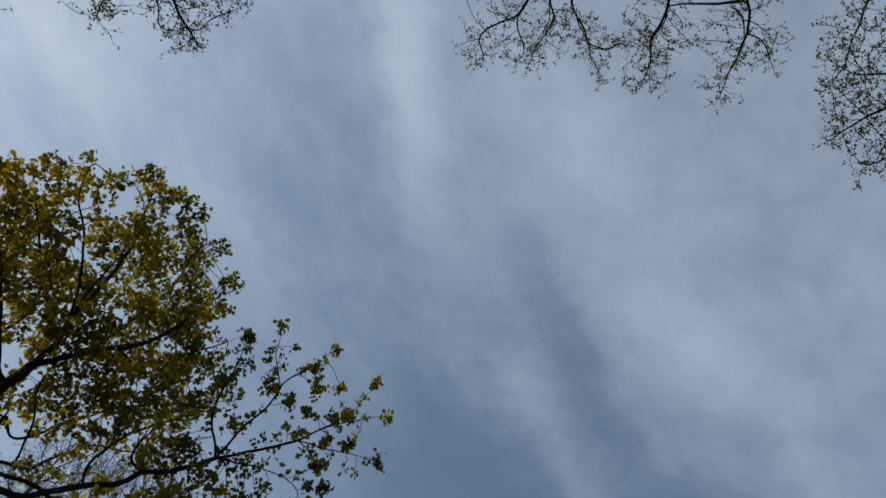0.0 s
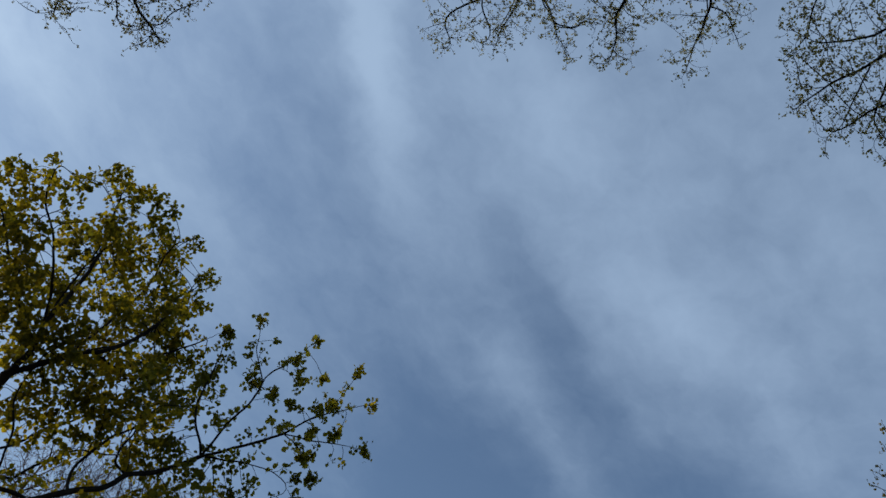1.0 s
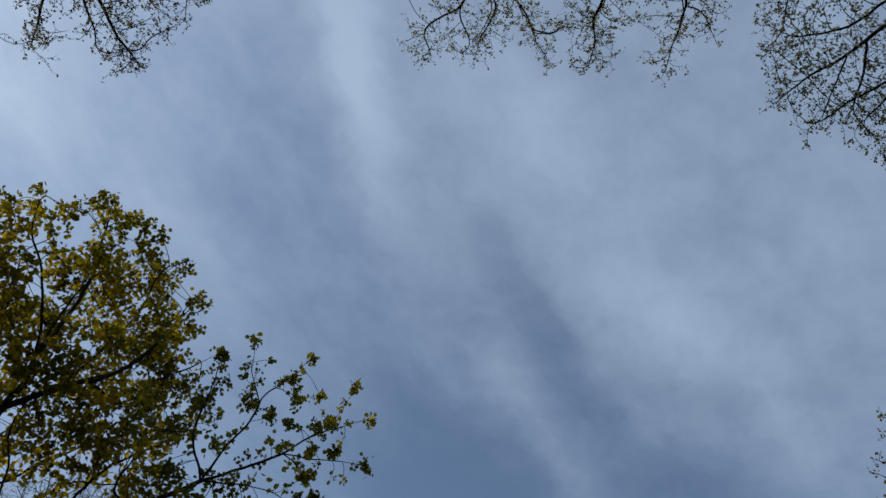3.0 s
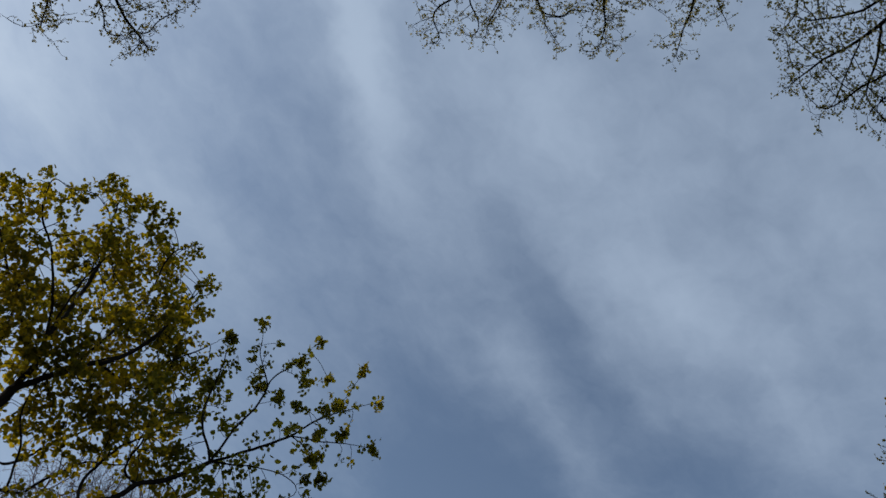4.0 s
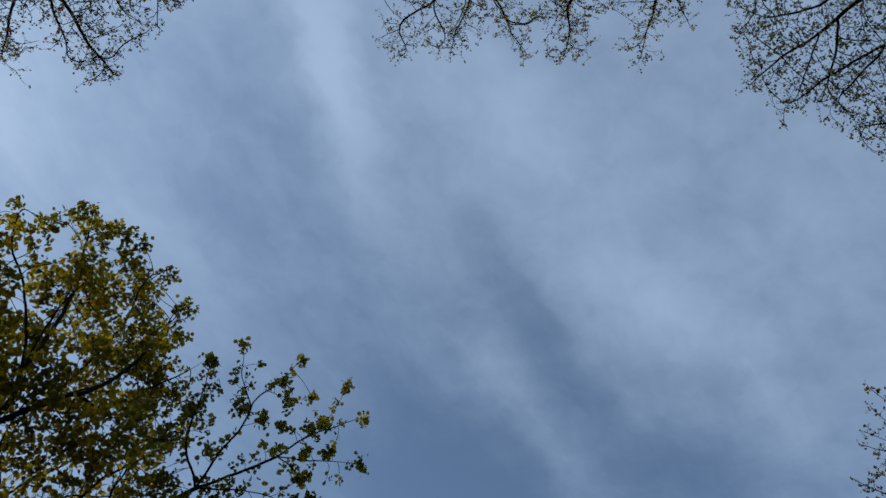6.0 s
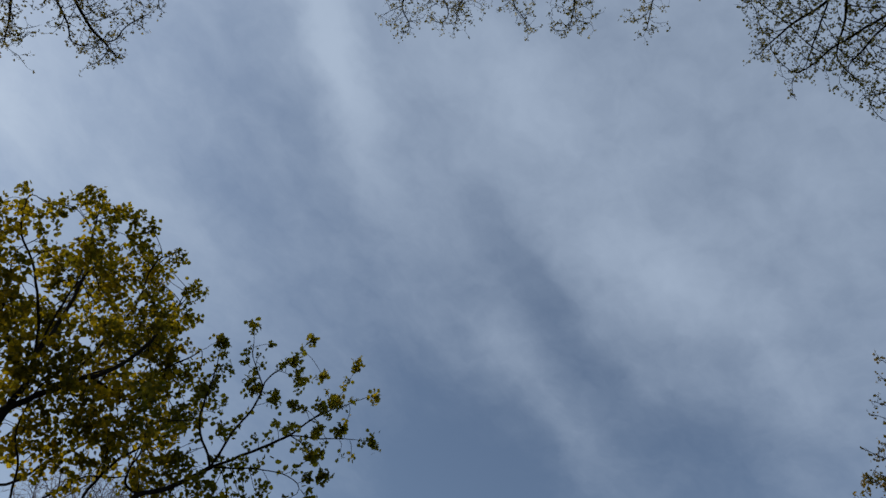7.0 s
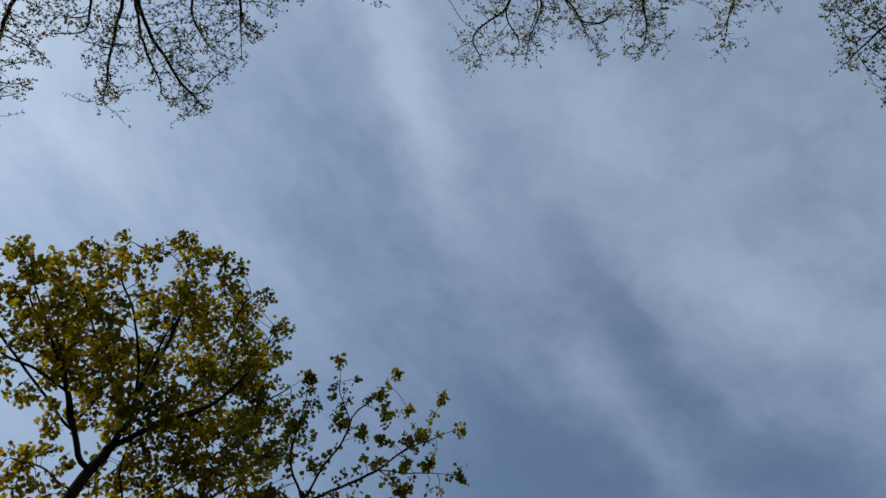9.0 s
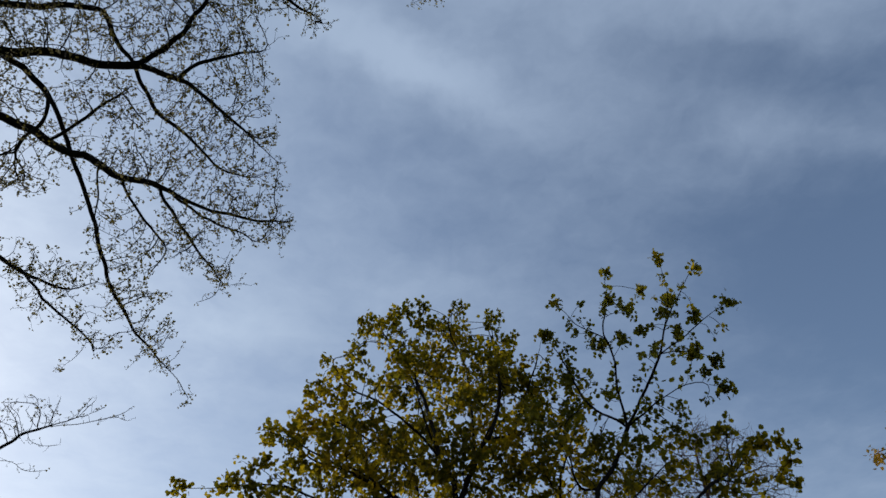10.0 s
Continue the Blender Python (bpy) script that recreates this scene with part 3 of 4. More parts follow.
    crown_right = [(1.17, 6.5, 7.3, 0.07), (1.27, 6.5, 7.16, 0.09), (1.42, 6.5, 7.05, 0.11), (0.97, 6.8, 7.13, 0.12), (1.62, 6.6, 6.76, 0.1),
        (1.39, 6.7, 6.88, 0.15), (1.22, 6.9, 7.17, 0.12), (1.64, 6.9, 6.6, 0.13), (1.83, 6.7, 6.61, 0.08), (1.55, 7.0, 6.83, 0.14)]
    crown_lee = [(0.19, 6.6, 5.81, 0.22), (0.62, 7.5, 6.61, 0.25), (0.95, 6.8, 6.37, 0.22), (1.18, 7.2, 7.03, 0.18), (0.79, 7.3, 6.01, 0.2),
        (1.01, 6.6, 5.79, 0.21), (1.42, 7.3, 6.52, 0.21), (1.4, 6.6, 6.35, 0.14), (1.08, 6.9, 5.63, 0.14), (1.48, 7.2, 5.99, 0.17),
        (1.69, 6.8, 6.01, 0.17), (1.46, 6.6, 6.77, 0.12), (1.39, 6.5, 7.04, 0.08), (-0.08, 7.3, 6.14, 0.22), (-0.41, 6.8, 5.73, 0.2),
        (-0.7, 7.0, 5.53, 0.12), (-0.26, 7.2, 5.52, 0.13)]
    sparse_left = [(-0.39, 7.0, 5.19, 0.08), (-0.23, 7.0, 4.97, 0.11), (-0.29, 6.9, 4.79, 0.08), (-0.06, 6.9, 4.57, 0.1), (0.14, 7.1, 4.63, 0.08),
        (-0.03, 7.1, 5.05, 0.07), (0.32, 7.3, 5.16, 0.12), (0.44, 7.3, 5.35, 0.11), (0.69, 7.3, 5.49, 0.11), (0.14, 7.0, 4.39, 0.08),
        (-0.15, 7.2, 5.54, 0.11), (-0.02, 7.2, 5.68, 0.1)]
    sparse_low = [(2.06, 6.7, 5.96, 0.13), (2.31, 6.6, 5.98, 0.14), (2.51, 6.5, 5.94, 0.1), (2.01, 6.6, 5.57, 0.13), (2.33, 6.4, 5.46, 0.14),
        (2.04, 6.4, 5.1, 0.13), (2.6, 6.2, 5.4, 0.12), (2.89, 6.1, 5.45, 0.11), (3.04, 6.1, 5.6, 0.08), (3.23, 6.1, 5.57, 0.07),
        (2.27, 6.3, 4.98, 0.14), (2.63, 6.1, 5.1, 0.12), (1.74, 6.9, 5.46, 0.09), (1.46, 7.2, 5.37, 0.08), (2.7, 6.2, 5.77, 0.06),
        (1.73, 6.8, 5.72, 0.11), (2.0, 6.6, 6.2, 0.11), (1.62, 6.8, 4.57, 0.07)]
    crown_left += [(-1.03, 7.0, 7.4, 0.09), (-1.15, 6.9, 7.17, 0.06), (-0.85, 7.2, 7.1, 0.11), (-1.9, 6.9, 6.24, 0.1), (-1.6, 6.8, 6.12, 0.14), (-1.58, 7.0, 5.9, 0.13), (-1.57, 7.0, 6.48, 0.13), (-1.49, 7.1, 6.94, 0.11), (-1.45, 7.0, 7.02, 0.07), (-1.31, 7.2, 6.01, 0.14), (-1.15, 6.7, 5.99, 0.16), (-1.18, 6.9, 5.54, 0.1), (-1.02, 6.8, 5.22, 0.08), (-0.79, 6.8, 5.07, 0.08), (-0.85, 7.2, 5.78, 0.1)]
    crown_left += [(-2.63, 6.6, 5.41, 0.07), (-2.57, 6.6, 5.12, 0.07), (-2.31, 6.7, 5.16, 0.1), (-2.13, 6.7, 5.5, 0.09), (-1.98, 6.75, 5.66, 0.06), (-1.95, 6.8, 5.29, 0.11), (-1.72, 6.85, 5.45, 0.1), (-2.36, 6.7, 5.05, 0.07), (-2.15, 6.8, 5.13, 0.09), (-1.52, 6.9, 5.42, 0.1)]
    limbs.append([(-1.19, 7.0, 5.05), (-1.62, 6.9, 5.22), (-2.02, 6.8, 5.33), (-2.29, 6.7, 5.26), (-2.6, 6.6, 5.35)])
    crown_lee += [(0.08, 7.4, 5.81, 0.17), (0.45, 7.3, 5.77, 0.16), (0.46, 6.7, 5.81, 0.16), (0.48, 7.3, 5.46, 0.13), (0.16, 7.4, 5.46, 0.1), (0.77, 7.4, 5.61, 0.13), (1.06, 7.3, 5.66, 0.12), (-0.5, 7.0, 5.32, 0.1), (-0.7, 6.9, 5.21, 0.1), (-0.51, 7.5, 6.49, 0.18), (-0.85, 7.4, 6.12, 0.17), (-1.01, 6.8, 5.65, 0.13), (-0.19, 7.7, 6.92, 0.22), (0.27, 6.5, 6.39, 0.19), (0.76, 7.6, 7.48, 0.21), (0.7, 6.8, 7.32, 0.12)]
    sparse_left += [(-0.42, 6.9, 4.75, 0.09), (-0.26, 6.9, 4.84, 0.11), (-0.18, 7.0, 4.69, 0.11), (-0.35, 7.1, 5.23, 0.07), (-0.23, 6.9, 4.54, 0.08), (0.02, 7.1, 4.85, 0.08)]
    sparse_low += [(1.87, 6.5, 5.82, 0.12), (2.07, 6.4, 5.76, 0.12), (2.31, 6.3, 5.89, 0.1), (1.88, 6.4, 5.38, 0.14), (2.17, 6.2, 5.38, 0.14), (2.44, 6.2, 5.63, 0.1), (2.46, 6.2, 5.26, 0.12), (1.63, 6.7, 5.95, 0.13), (1.6, 6.8, 5.62, 0.14), (2.43, 6.3, 6.16, 0.08), (2.49, 6.3, 6.06, 0.06), (2.13, 6.4, 6.06, 0.07), (2.88, 6.1, 5.53, 0.05), (3.03, 6.1, 5.59, 0.07), (3.22, 6.1, 5.59, 0.09), (3.35, 6.1, 5.56, 0.05), (2.71, 6.1, 5.32, 0.08), (2.83, 6.1, 5.2, 0.07), (3.11, 6.1, 5.26, 0.05), (3.24, 6.1, 5.18, 0.05)]
    under = [(0.47, 7.3, 5.54, 0.23), (0.78, 7.4, 5.93, 0.24), (1.17, 7.3, 5.96, 0.22), (0.76, 7.4, 5.32, 0.18), (1.05, 7.3, 5.49, 0.2), (1.62, 7.2, 5.85, 0.18), (1.13, 7.3, 5.18, 0.16), (0.93, 7.2, 4.89, 0.12), (1.47, 7.2, 5.39, 0.18), (1.96, 6.9, 5.68, 0.15), (1.77, 6.8, 5.18, 0.15), (2.19, 6.6, 5.42, 0.12), (0.41, 7.2, 5.26, 0.15), (1.64, 7.2, 6.22, 0.16), (2.02, 6.7, 5.91, 0.14)]
    between = [(2.28, 6.1, 7.65, 0.07), (2.08, 6.1, 7.38, 0.09), (2.19, 6.1, 7.03, 0.06), (1.92, 6.2, 7.56, 0.06), (1.74, 6.3, 6.96, 0.06), (2.42, 6.0, 7.2, 0.06), (2.64, 5.9, 6.66, 0.06), (2.79, 5.9, 6.45, 0.06), (2.5, 5.9, 6.82, 0.06), (2.66, 5.9, 6.29, 0.05), (2.81, 5.9, 6.11, 0.05), (1.98, 6.2, 7.0, 0.06), (2.49, 5.9, 7.32, 0.05), (2.69, 5.8, 6.97, 0.06), (2.55, 5.9, 6.54, 0.05)]
    ends = [(*shoot[-1], 0.085) for shoot in shoots]
    top, tips, thin, rng = tree(
        "maple_tree", "maple with yellow-green young leaves and dark bark in grass", 5, trunk, limbs,
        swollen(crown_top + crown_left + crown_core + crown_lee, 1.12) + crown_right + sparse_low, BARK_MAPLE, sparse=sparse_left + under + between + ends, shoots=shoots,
        density=1000, step=0.07, kill=0.085, tip=0.0035, power=2.6, limb_at=0.016, lift=0.10, max_radius=0.13, base_radius=0.12,
        reach=0.7, round_limbs=6, round_radius=0.2, wander=0.13, inertia=0.4, knots=0.02, branch_at=0.0085)
    # bunches of leaves stand on short stalks round the shoots, thickest in the sunlit crown
    foot = np.array(trunk[0])
    wanted = np.vstack([fill(swollen(crown_top + crown_left, 1.15), 560, rng), fill(swollen(crown_core, 1.1), 340, rng), fill(swollen(crown_lee, 1.1), 520, rng),
                        fill(crown_right + sparse_low, 210, rng), fill(sparse_left, 480, rng), fill(under, 170, rng)]) - foot
    wanted = np.vstack([spaced(np.vstack([tips, wanted]), 0.085), fill(between, 420, rng) - foot])
    near = np.array([thin[((thin - w) ** 2).sum(1).argmin()] for w in wanted])
    out = wanted - near
    far = np.linalg.norm(out, axis=1)
    places = (near + out * np.minimum(1, 0.14 / (far[:, None] + 1e-6)))[far < 0.26]
    # fuller bunches at the tips of the long shoots, and some along them
    for shoot in shoots:
        line = spline(shoot, 0.11)[2:] - foot
        line = line[rng.random(len(line)) < 0.3]
        tip_bunch = np.array(shoot[-1]) - foot + rng.normal(scale=0.035, size=(4, 3))
        places = np.vstack([places, line + rng.normal(scale=0.04, size=line.shape), tip_bunch])
    order = np.argsort(((places + np.array(trunk[0]) - np.array((1.6, 5.5, 6.6))) ** 2).sum(1))
    places = places[order]
    sprays = [spray_mesh("leaf_spray", LEAF_MAPLE_SPRAY, rng, int(rng.integers(7, 11)), 0.046, 0.024) for _ in range(8)]
    for i, p in enumerate(places[:300]):
        ob = part("leaf_spray", sprays[i % 8], top)
        ob.matrix_basis = pose(*p, *rng.uniform(-35, 35, 2), rng.uniform(0, 360)) @ Matrix.Scale(float(rng.uniform(0.7, 1.2)), 4)
    V, F = scatter(places[300:], rng, lobed_leaf(0.046), 8, 0.027, tall=1.1)
    part("foliage", loose_mesh("foliage", V, F, LEAF_MAPLE), top, kind="stuff")


build_maple()


# ---------------------------------------------------------------- tall trees with opening buds
def buds(top, tips, rng, size, per, spread, mat, share=1.0):
    tips = tips[rng.random(len(tips)) < share]
    V, F = scatter(tips, rng, small_leaf(size), per, spread)
    part("bud_growth", loose_mesh("bud_growth", V, F, mat), top, kind="stuff")


def build_spreading_tree():
    trunk = [(-10.0, 4.3, 0), (-9.9, 4.4, 4), (-9.9, 4.5, 9), (-9.8, 4.5, 12), (-9.6, 4.0, 14.5)]
    upper = [
        [(-9.8, 4.5, 11.4), (-8.23, 5.37, 12.4), (-7.28, 5.65, 12.8), (-6.59, 5.84, 12.99), (-5.93, 6.08, 13.1), (-5.38, 6.19, 13.19), (-4.82, 6.38, 13.21), (-4.48, 6.46, 13.18), (-3.98, 6.91, 12.98), (-3.47, 7.31, 12.78)],
        [(-9.7, 4.4, 12.2), (-8.17, 4.89, 13.06), (-7.36, 5.15, 13.44), (-6.33, 5.36, 13.88), (-5.92, 5.55, 13.95), (-5.77, 5.95, 13.79), (-5.53, 6.38, 13.63)],
        [(-5.53, 6.38, 13.63), (-5.28, 7.0, 13.3), (-5.02, 7.24, 13.17), (-4.52, 7.67, 12.99), (-4.17, 8.03, 12.78), (-3.8, 8.16, 12.71)],
        [(-5.33, 6.18, 13.16), (-4.78, 5.94, 13.48), (-4.42, 5.67, 13.7), (-4.14, 5.38, 13.88), (-3.91, 4.98, 14.09)],
        [(-4.63, 6.4, 13.16), (-4.27, 6.19, 13.33), (-3.59, 6.11, 13.52), (-3.13, 6.09, 13.58)],
        [(-9.7, 4.3, 12.4), (-7.19, 3.9, 14.17), (-5.63, 4.46, 14.49), (-4.05, 5.16, 14.53), (-3.07, 5.42, 14.42), (-2.26, 5.73, 14.17)],
    ]
    middle = [
        [(-9.9, 4.5, 10.9), (-8.21, 6.2, 11.96), (-7.4, 6.62, 12.18), (-6.98, 6.84, 12.21), (-6.48, 7.21, 12.15), (-6.03, 7.46, 12.13), (-5.63, 7.72, 12.04), (-5.06, 7.94, 12.04), (-4.56, 8.18, 11.97), (-3.96, 8.38, 11.93), (-3.42, 8.54, 11.88), (-2.87, 8.58, 11.89)],
        [(-9.9, 4.5, 11.2), (-7.79, 5.61, 12.74), (-7.38, 5.8, 12.89), (-7.01, 6.13, 12.92), (-6.8, 6.51, 12.82), (-6.65, 6.94, 12.62), (-6.56, 7.33, 12.39)],
        [(-6.64, 6.36, 12.56), (-6.76, 6.66, 12.17), (-6.99, 6.8, 11.78), (-6.99, 6.94, 11.55)],
        [(-6.66, 7.0, 12.14), (-6.27, 6.85, 12.39), (-5.86, 6.58, 12.69), (-5.37, 6.4, 12.96)],
    ]
    lower = [
        [(-6.56, 7.33, 12.39), (-6.31, 8.05, 11.88), (-6.16, 8.44, 11.51), (-5.94, 9.03, 10.96), (-5.69, 9.45, 10.55), (-5.41, 9.78, 10.2), (-5.09, 9.97, 10.01), (-4.73, 10.25, 9.72)],
        [(-5.98, 7.48, 12.09), (-5.91, 7.68, 11.84), (-5.99, 8.07, 11.35)],
        [(-5.61, 7.69, 12.0), (-5.43, 8.02, 11.71), (-5.1, 8.38, 11.45), (-4.83, 8.65, 11.21)],
        [(-5.04, 7.92, 11.98), (-4.77, 8.2, 11.71), (-4.49, 8.59, 11.33), (-3.96, 9.1, 10.9)],
        [(-4.86, 8.04, 11.98), (-4.43, 8.29, 11.84), (-3.9, 8.54, 11.71), (-3.5, 8.7, 11.59)],
        [(-9.9, 4.6, 10.4), (-8.25, 7.13, 11.01), (-7.37, 8.26, 10.65), (-7.0, 8.61, 10.46), (-6.68, 8.92, 10.23), (-6.42, 9.15, 10.03), (-6.02, 9.44, 9.83), (-5.86, 9.55, 9.65)],
        [(-6.98, 8.51, 10.42), (-6.57, 8.7, 10.38), (-6.26, 8.8, 10.35)],
    ]
    outer = [
        (-3.8, 5.7, 13.6, 0.74), (-3.6, 6.6, 13.3, 0.59), (-4.6, 7.0, 13.2, 0.60), (-3.9, 7.3, 12.8, 0.59),
        (-3.4, 8.0, 12.6, 0.41), (-5.3, 7.0, 11.8, 0.47), (-4.9, 7.8, 12.4, 0.55), (-3.8, 8.0, 11.6, 0.46),
        (-3.0, 8.3, 11.4, 0.30), (-4.4, 8.3, 11.0, 0.46), (-3.8, 8.7, 10.7, 0.28), (-5.4, 8.7, 11.2, 0.48),
        (-5.7, 8.1, 11.2, 0.40), (-5.4, 9.0, 10.4, 0.42), (-5.0, 9.5, 10.0, 0.34), (-2.75, 8.3, 11.5, 0.18), (-2.9, 7.75, 11.9, 0.2), (-5.7, 9.1, 9.5, 0.2),
        (-6.3, 8.5, 10.3, 0.42), (-6.8, 8.3, 10.3, 0.44), (-6.0, 9.0, 9.95, 0.22), (-2.4, 5.6, 14.2, 0.39)]
    inner = [
        (-6.6, 5.2, 12.8, 0.70), (-6.0, 5.6, 13.5, 0.61), (-5.9, 6.2, 12.3, 0.31), (-4.9, 5.8, 13.9, 0.78),
        (-7.2, 7.2, 11.7, 0.44), (-6.9, 6.0, 11.9, 0.42), (-7.8, 5.4, 12.3, 1.18), (-7.6, 6.8, 11.0, 0.73),
        (-8.0, 7.8, 10.3, 0.85), (-8.4, 4.4, 13.0, 1.58), (-5.6, 4.0, 13.9, 1.27), (-4.2, 4.5, 14.5, 1.2),
        (-2.9, 4.9, 14.1, 0.74), (-5.4, 6.3, 12.2, 0.4), (-5.1, 6.65, 12.1, 0.4), (-5.3, 7.1, 11.7, 0.35), (-6.6, 7.0, 11.0, 0.4),
        (-3.0, 7.1, 12.4, 0.22), (-2.1, 5.5, 13.5, 0.2), (-11.5, 4.0, 13.5, 2.2), (-10.0, 2.5, 14.5, 2.0)]
    fringe = [(-3.79, 8.74, 11.72, 0.28), (-3.82, 7.98, 12.32, 0.38), (-3.45, 8.37, 12.15, 0.34), (-3.05, 8.86, 11.87, 0.23), (-2.87, 8.62, 12.12, 0.15), (-3.28, 7.43, 12.88, 0.28), (-3.02, 7.81, 12.69, 0.17), (-3.22, 7.03, 13.15, 0.17), (-5.06, 9.3, 10.61, 0.21), (-4.86, 9.74, 10.25, 0.19), (-4.3, 8.99, 11.3, 0.21), (-3.93, 9.26, 11.19, 0.19), (-5.1, 8.93, 10.95, 0.21), (-4.91, 8.79, 11.18, 0.17), (-4.3, 7.9, 12.2, 0.28), (-3.53, 8.12, 12.32, 0.28), (-3.16, 8.74, 11.94, 0.23), (-3.74, 8.72, 11.76, 0.26), (-4.3, 8.53, 11.7, 0.19), (-4.57, 8.92, 11.23, 0.17), (-4.11, 9.18, 11.2, 0.15), (-5.35, 8.79, 10.94, 0.19), (-5.15, 9.74, 10.08, 0.15), (-4.89, 9.81, 10.14, 0.13), (-4.79, 10.09, 9.87, 0.13), (-5.66, 9.32, 10.22, 0.13), (-5.99, 9.08, 10.26, 0.15)]
    top, tips, thin, rng = tree(
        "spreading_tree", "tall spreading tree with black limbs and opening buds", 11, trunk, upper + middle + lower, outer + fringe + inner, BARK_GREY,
        density=680, step=0.12, kill=0.145, tip=0.0054, power=2.25, limb_at=0.045, lift=0.0, twiglets=1, twiglet_len=0.2, reach=1.4,
        max_radius=0.3, base_radius=0.3, knots=0.10, round_limbs=30, round_radius=0.40)
    buds(top, tips, rng, 0.052, 3, 0.02, LEAF_BUD, 0.8)


def build_overhead_tree():
    trunk = [(-5.2, -3.0, 0), (-5.0, -2.9, 5), (-4.6, -2.3, 9.5), (-3.6, -1.0, 12.6), (-2.43, 0.35, 14.3)]
    near = [
        [(-2.5, 0.3, 14.25), (-1.36, 2.5, 14.28), (-0.73, 3.57, 14.08), (-0.42, 4.1, 13.93), (-0.48, 4.57, 13.76), (-0.41, 4.83, 13.66), (-0.05, 4.93, 13.6)],
        [(-0.42, 4.1, 13.93), (-0.3, 4.22, 13.89), (0.17, 4.36, 13.85), (0.3, 4.59, 13.76)],
        [(-1.36, 2.5, 14.28), (-0.48, 3.59, 14.29), (-0.05, 3.77, 14.25), (0.13, 4.12, 14.14), (0.37, 4.41, 14.04)],
        [(-1.6, 2.0, 14.3), (-0.23, 3.34, 14.57), (0.13, 3.47, 14.54), (0.54, 3.47, 14.53), (0.85, 3.6, 14.48), (1.16, 3.55, 14.47)],
        [(0.64, 3.5, 14.52), (0.75, 3.38, 14.55), (0.88, 3.13, 14.5)],
    ]
    far = [
        [(-2.6, 0.2, 14.2), (-0.45, 1.39, 14.22), (0.72, 1.99, 14.02), (1.04, 2.43, 13.82), (1.29, 2.54, 13.77), (1.58, 2.84, 13.67)],
        [(-2.6, 0.2, 14.1), (0.09, 0.75, 14.38), (1.47, 1.08, 14.27), (1.89, 1.43, 14.18), (2.22, 1.8, 14.08)],
        [(1.73, 1.22, 14.22), (2.04, 1.09, 14.19), (2.42, 1.11, 14.12)],
    ]
    crooked = [
        [(-0.44, 3.81, 14.96), (-0.04, 4.02, 14.87), (0.15, 4.38, 14.72), (0.26, 4.52, 14.64)],
        [(-0.33, 3.49, 15.15), (-0.01, 3.58, 15.11), (0.34, 3.65, 15.07), (0.64, 3.65, 15.04), (0.89, 3.75, 14.98), (1.18, 3.71, 14.94)],
        [(0.73, 3.68, 14.98), (0.82, 3.52, 15.02), (0.94, 3.37, 15.05)],
        [(1.28, 1.39, 15.47), (1.6, 1.27, 15.4), (1.93, 1.38, 15.3), (2.13, 1.63, 15.19), (2.39, 1.99, 15.04)],
        [(1.64, 1.25, 15.35), (2.07, 1.01, 15.31), (2.27, 0.97, 15.28)],
        [(0.64, 2.12, 15.32), (0.97, 2.35, 15.21), (1.17, 2.69, 15.08), (1.42, 2.81, 14.98), (1.64, 2.94, 14.88)],
    ]
    outer = [
        (-0.3, 4.8, 13.6, 0.40), (-0.3, 5.05, 13.7, 0.22), (-0.4, 5.08, 13.5, 0.2), (-0.1, 5.08, 13.5, 0.15), (-0.65, 4.95, 13.6, 0.16), (0.0, 4.6, 13.9, 0.33), (-0.6, 4.1, 13.7, 0.31),
        (0.2, 4.0, 13.8, 0.40), (0.4, 4.3, 13.9, 0.18), (0.2, 3.5, 14.0, 0.40), (0.4, 3.3, 14.1, 0.28), (0.7, 2.6, 14.0, 0.32),
        (0.9, 3.0, 14.3, 0.28), (1.1, 2.6, 14.2, 0.36), (1.5, 3.0, 14.0, 0.26), (1.8, 2.7, 14.2, 0.18), (1.2, 2.1, 14.2, 0.36),
        (1.5, 1.9, 14.2, 0.22), (1.3, 1.5, 14.2, 0.27), (1.9, 1.5, 14.2, 0.33), (2.1, 1.7, 14.1, 0.16), (2.0, 1.2, 14.2, 0.33)]
    inner = [
        (2.3, 1.2, 14.4, 0.18), (-1.4, 4.5, 13.5, 0.22), (-1.2, 4.3, 13.7, 0.18), (-1.1, 3.2, 14.3, 0.9), (0.0, 1.8, 14.6, 0.8),
        (0.8, 0.8, 14.6, 0.8), (-1.0, 2.2, 14.5, 1.0), (-3.4, -0.2, 15.2, 1.7), (-4.8, -2.6, 14.2, 1.9), (-6.4, -4.0, 12.5, 1.8)]
    top, tips, thin, rng = tree(
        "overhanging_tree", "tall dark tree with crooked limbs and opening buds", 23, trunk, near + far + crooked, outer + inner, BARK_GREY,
        density=450, step=0.10, kill=0.128, tip=0.0041, power=2.35, limb_at=0.03, lift=0.0, twiglets=1, twiglet_len=0.16, reach=1.4,
        max_radius=0.26, base_radius=0.26, knots=0.06, round_limbs=24, round_radius=0.32, wander=0.20, inertia=0.45)
    buds(top, tips, rng, 0.046, 3, 0.018, LEAF_BUD_PALE, 0.75)


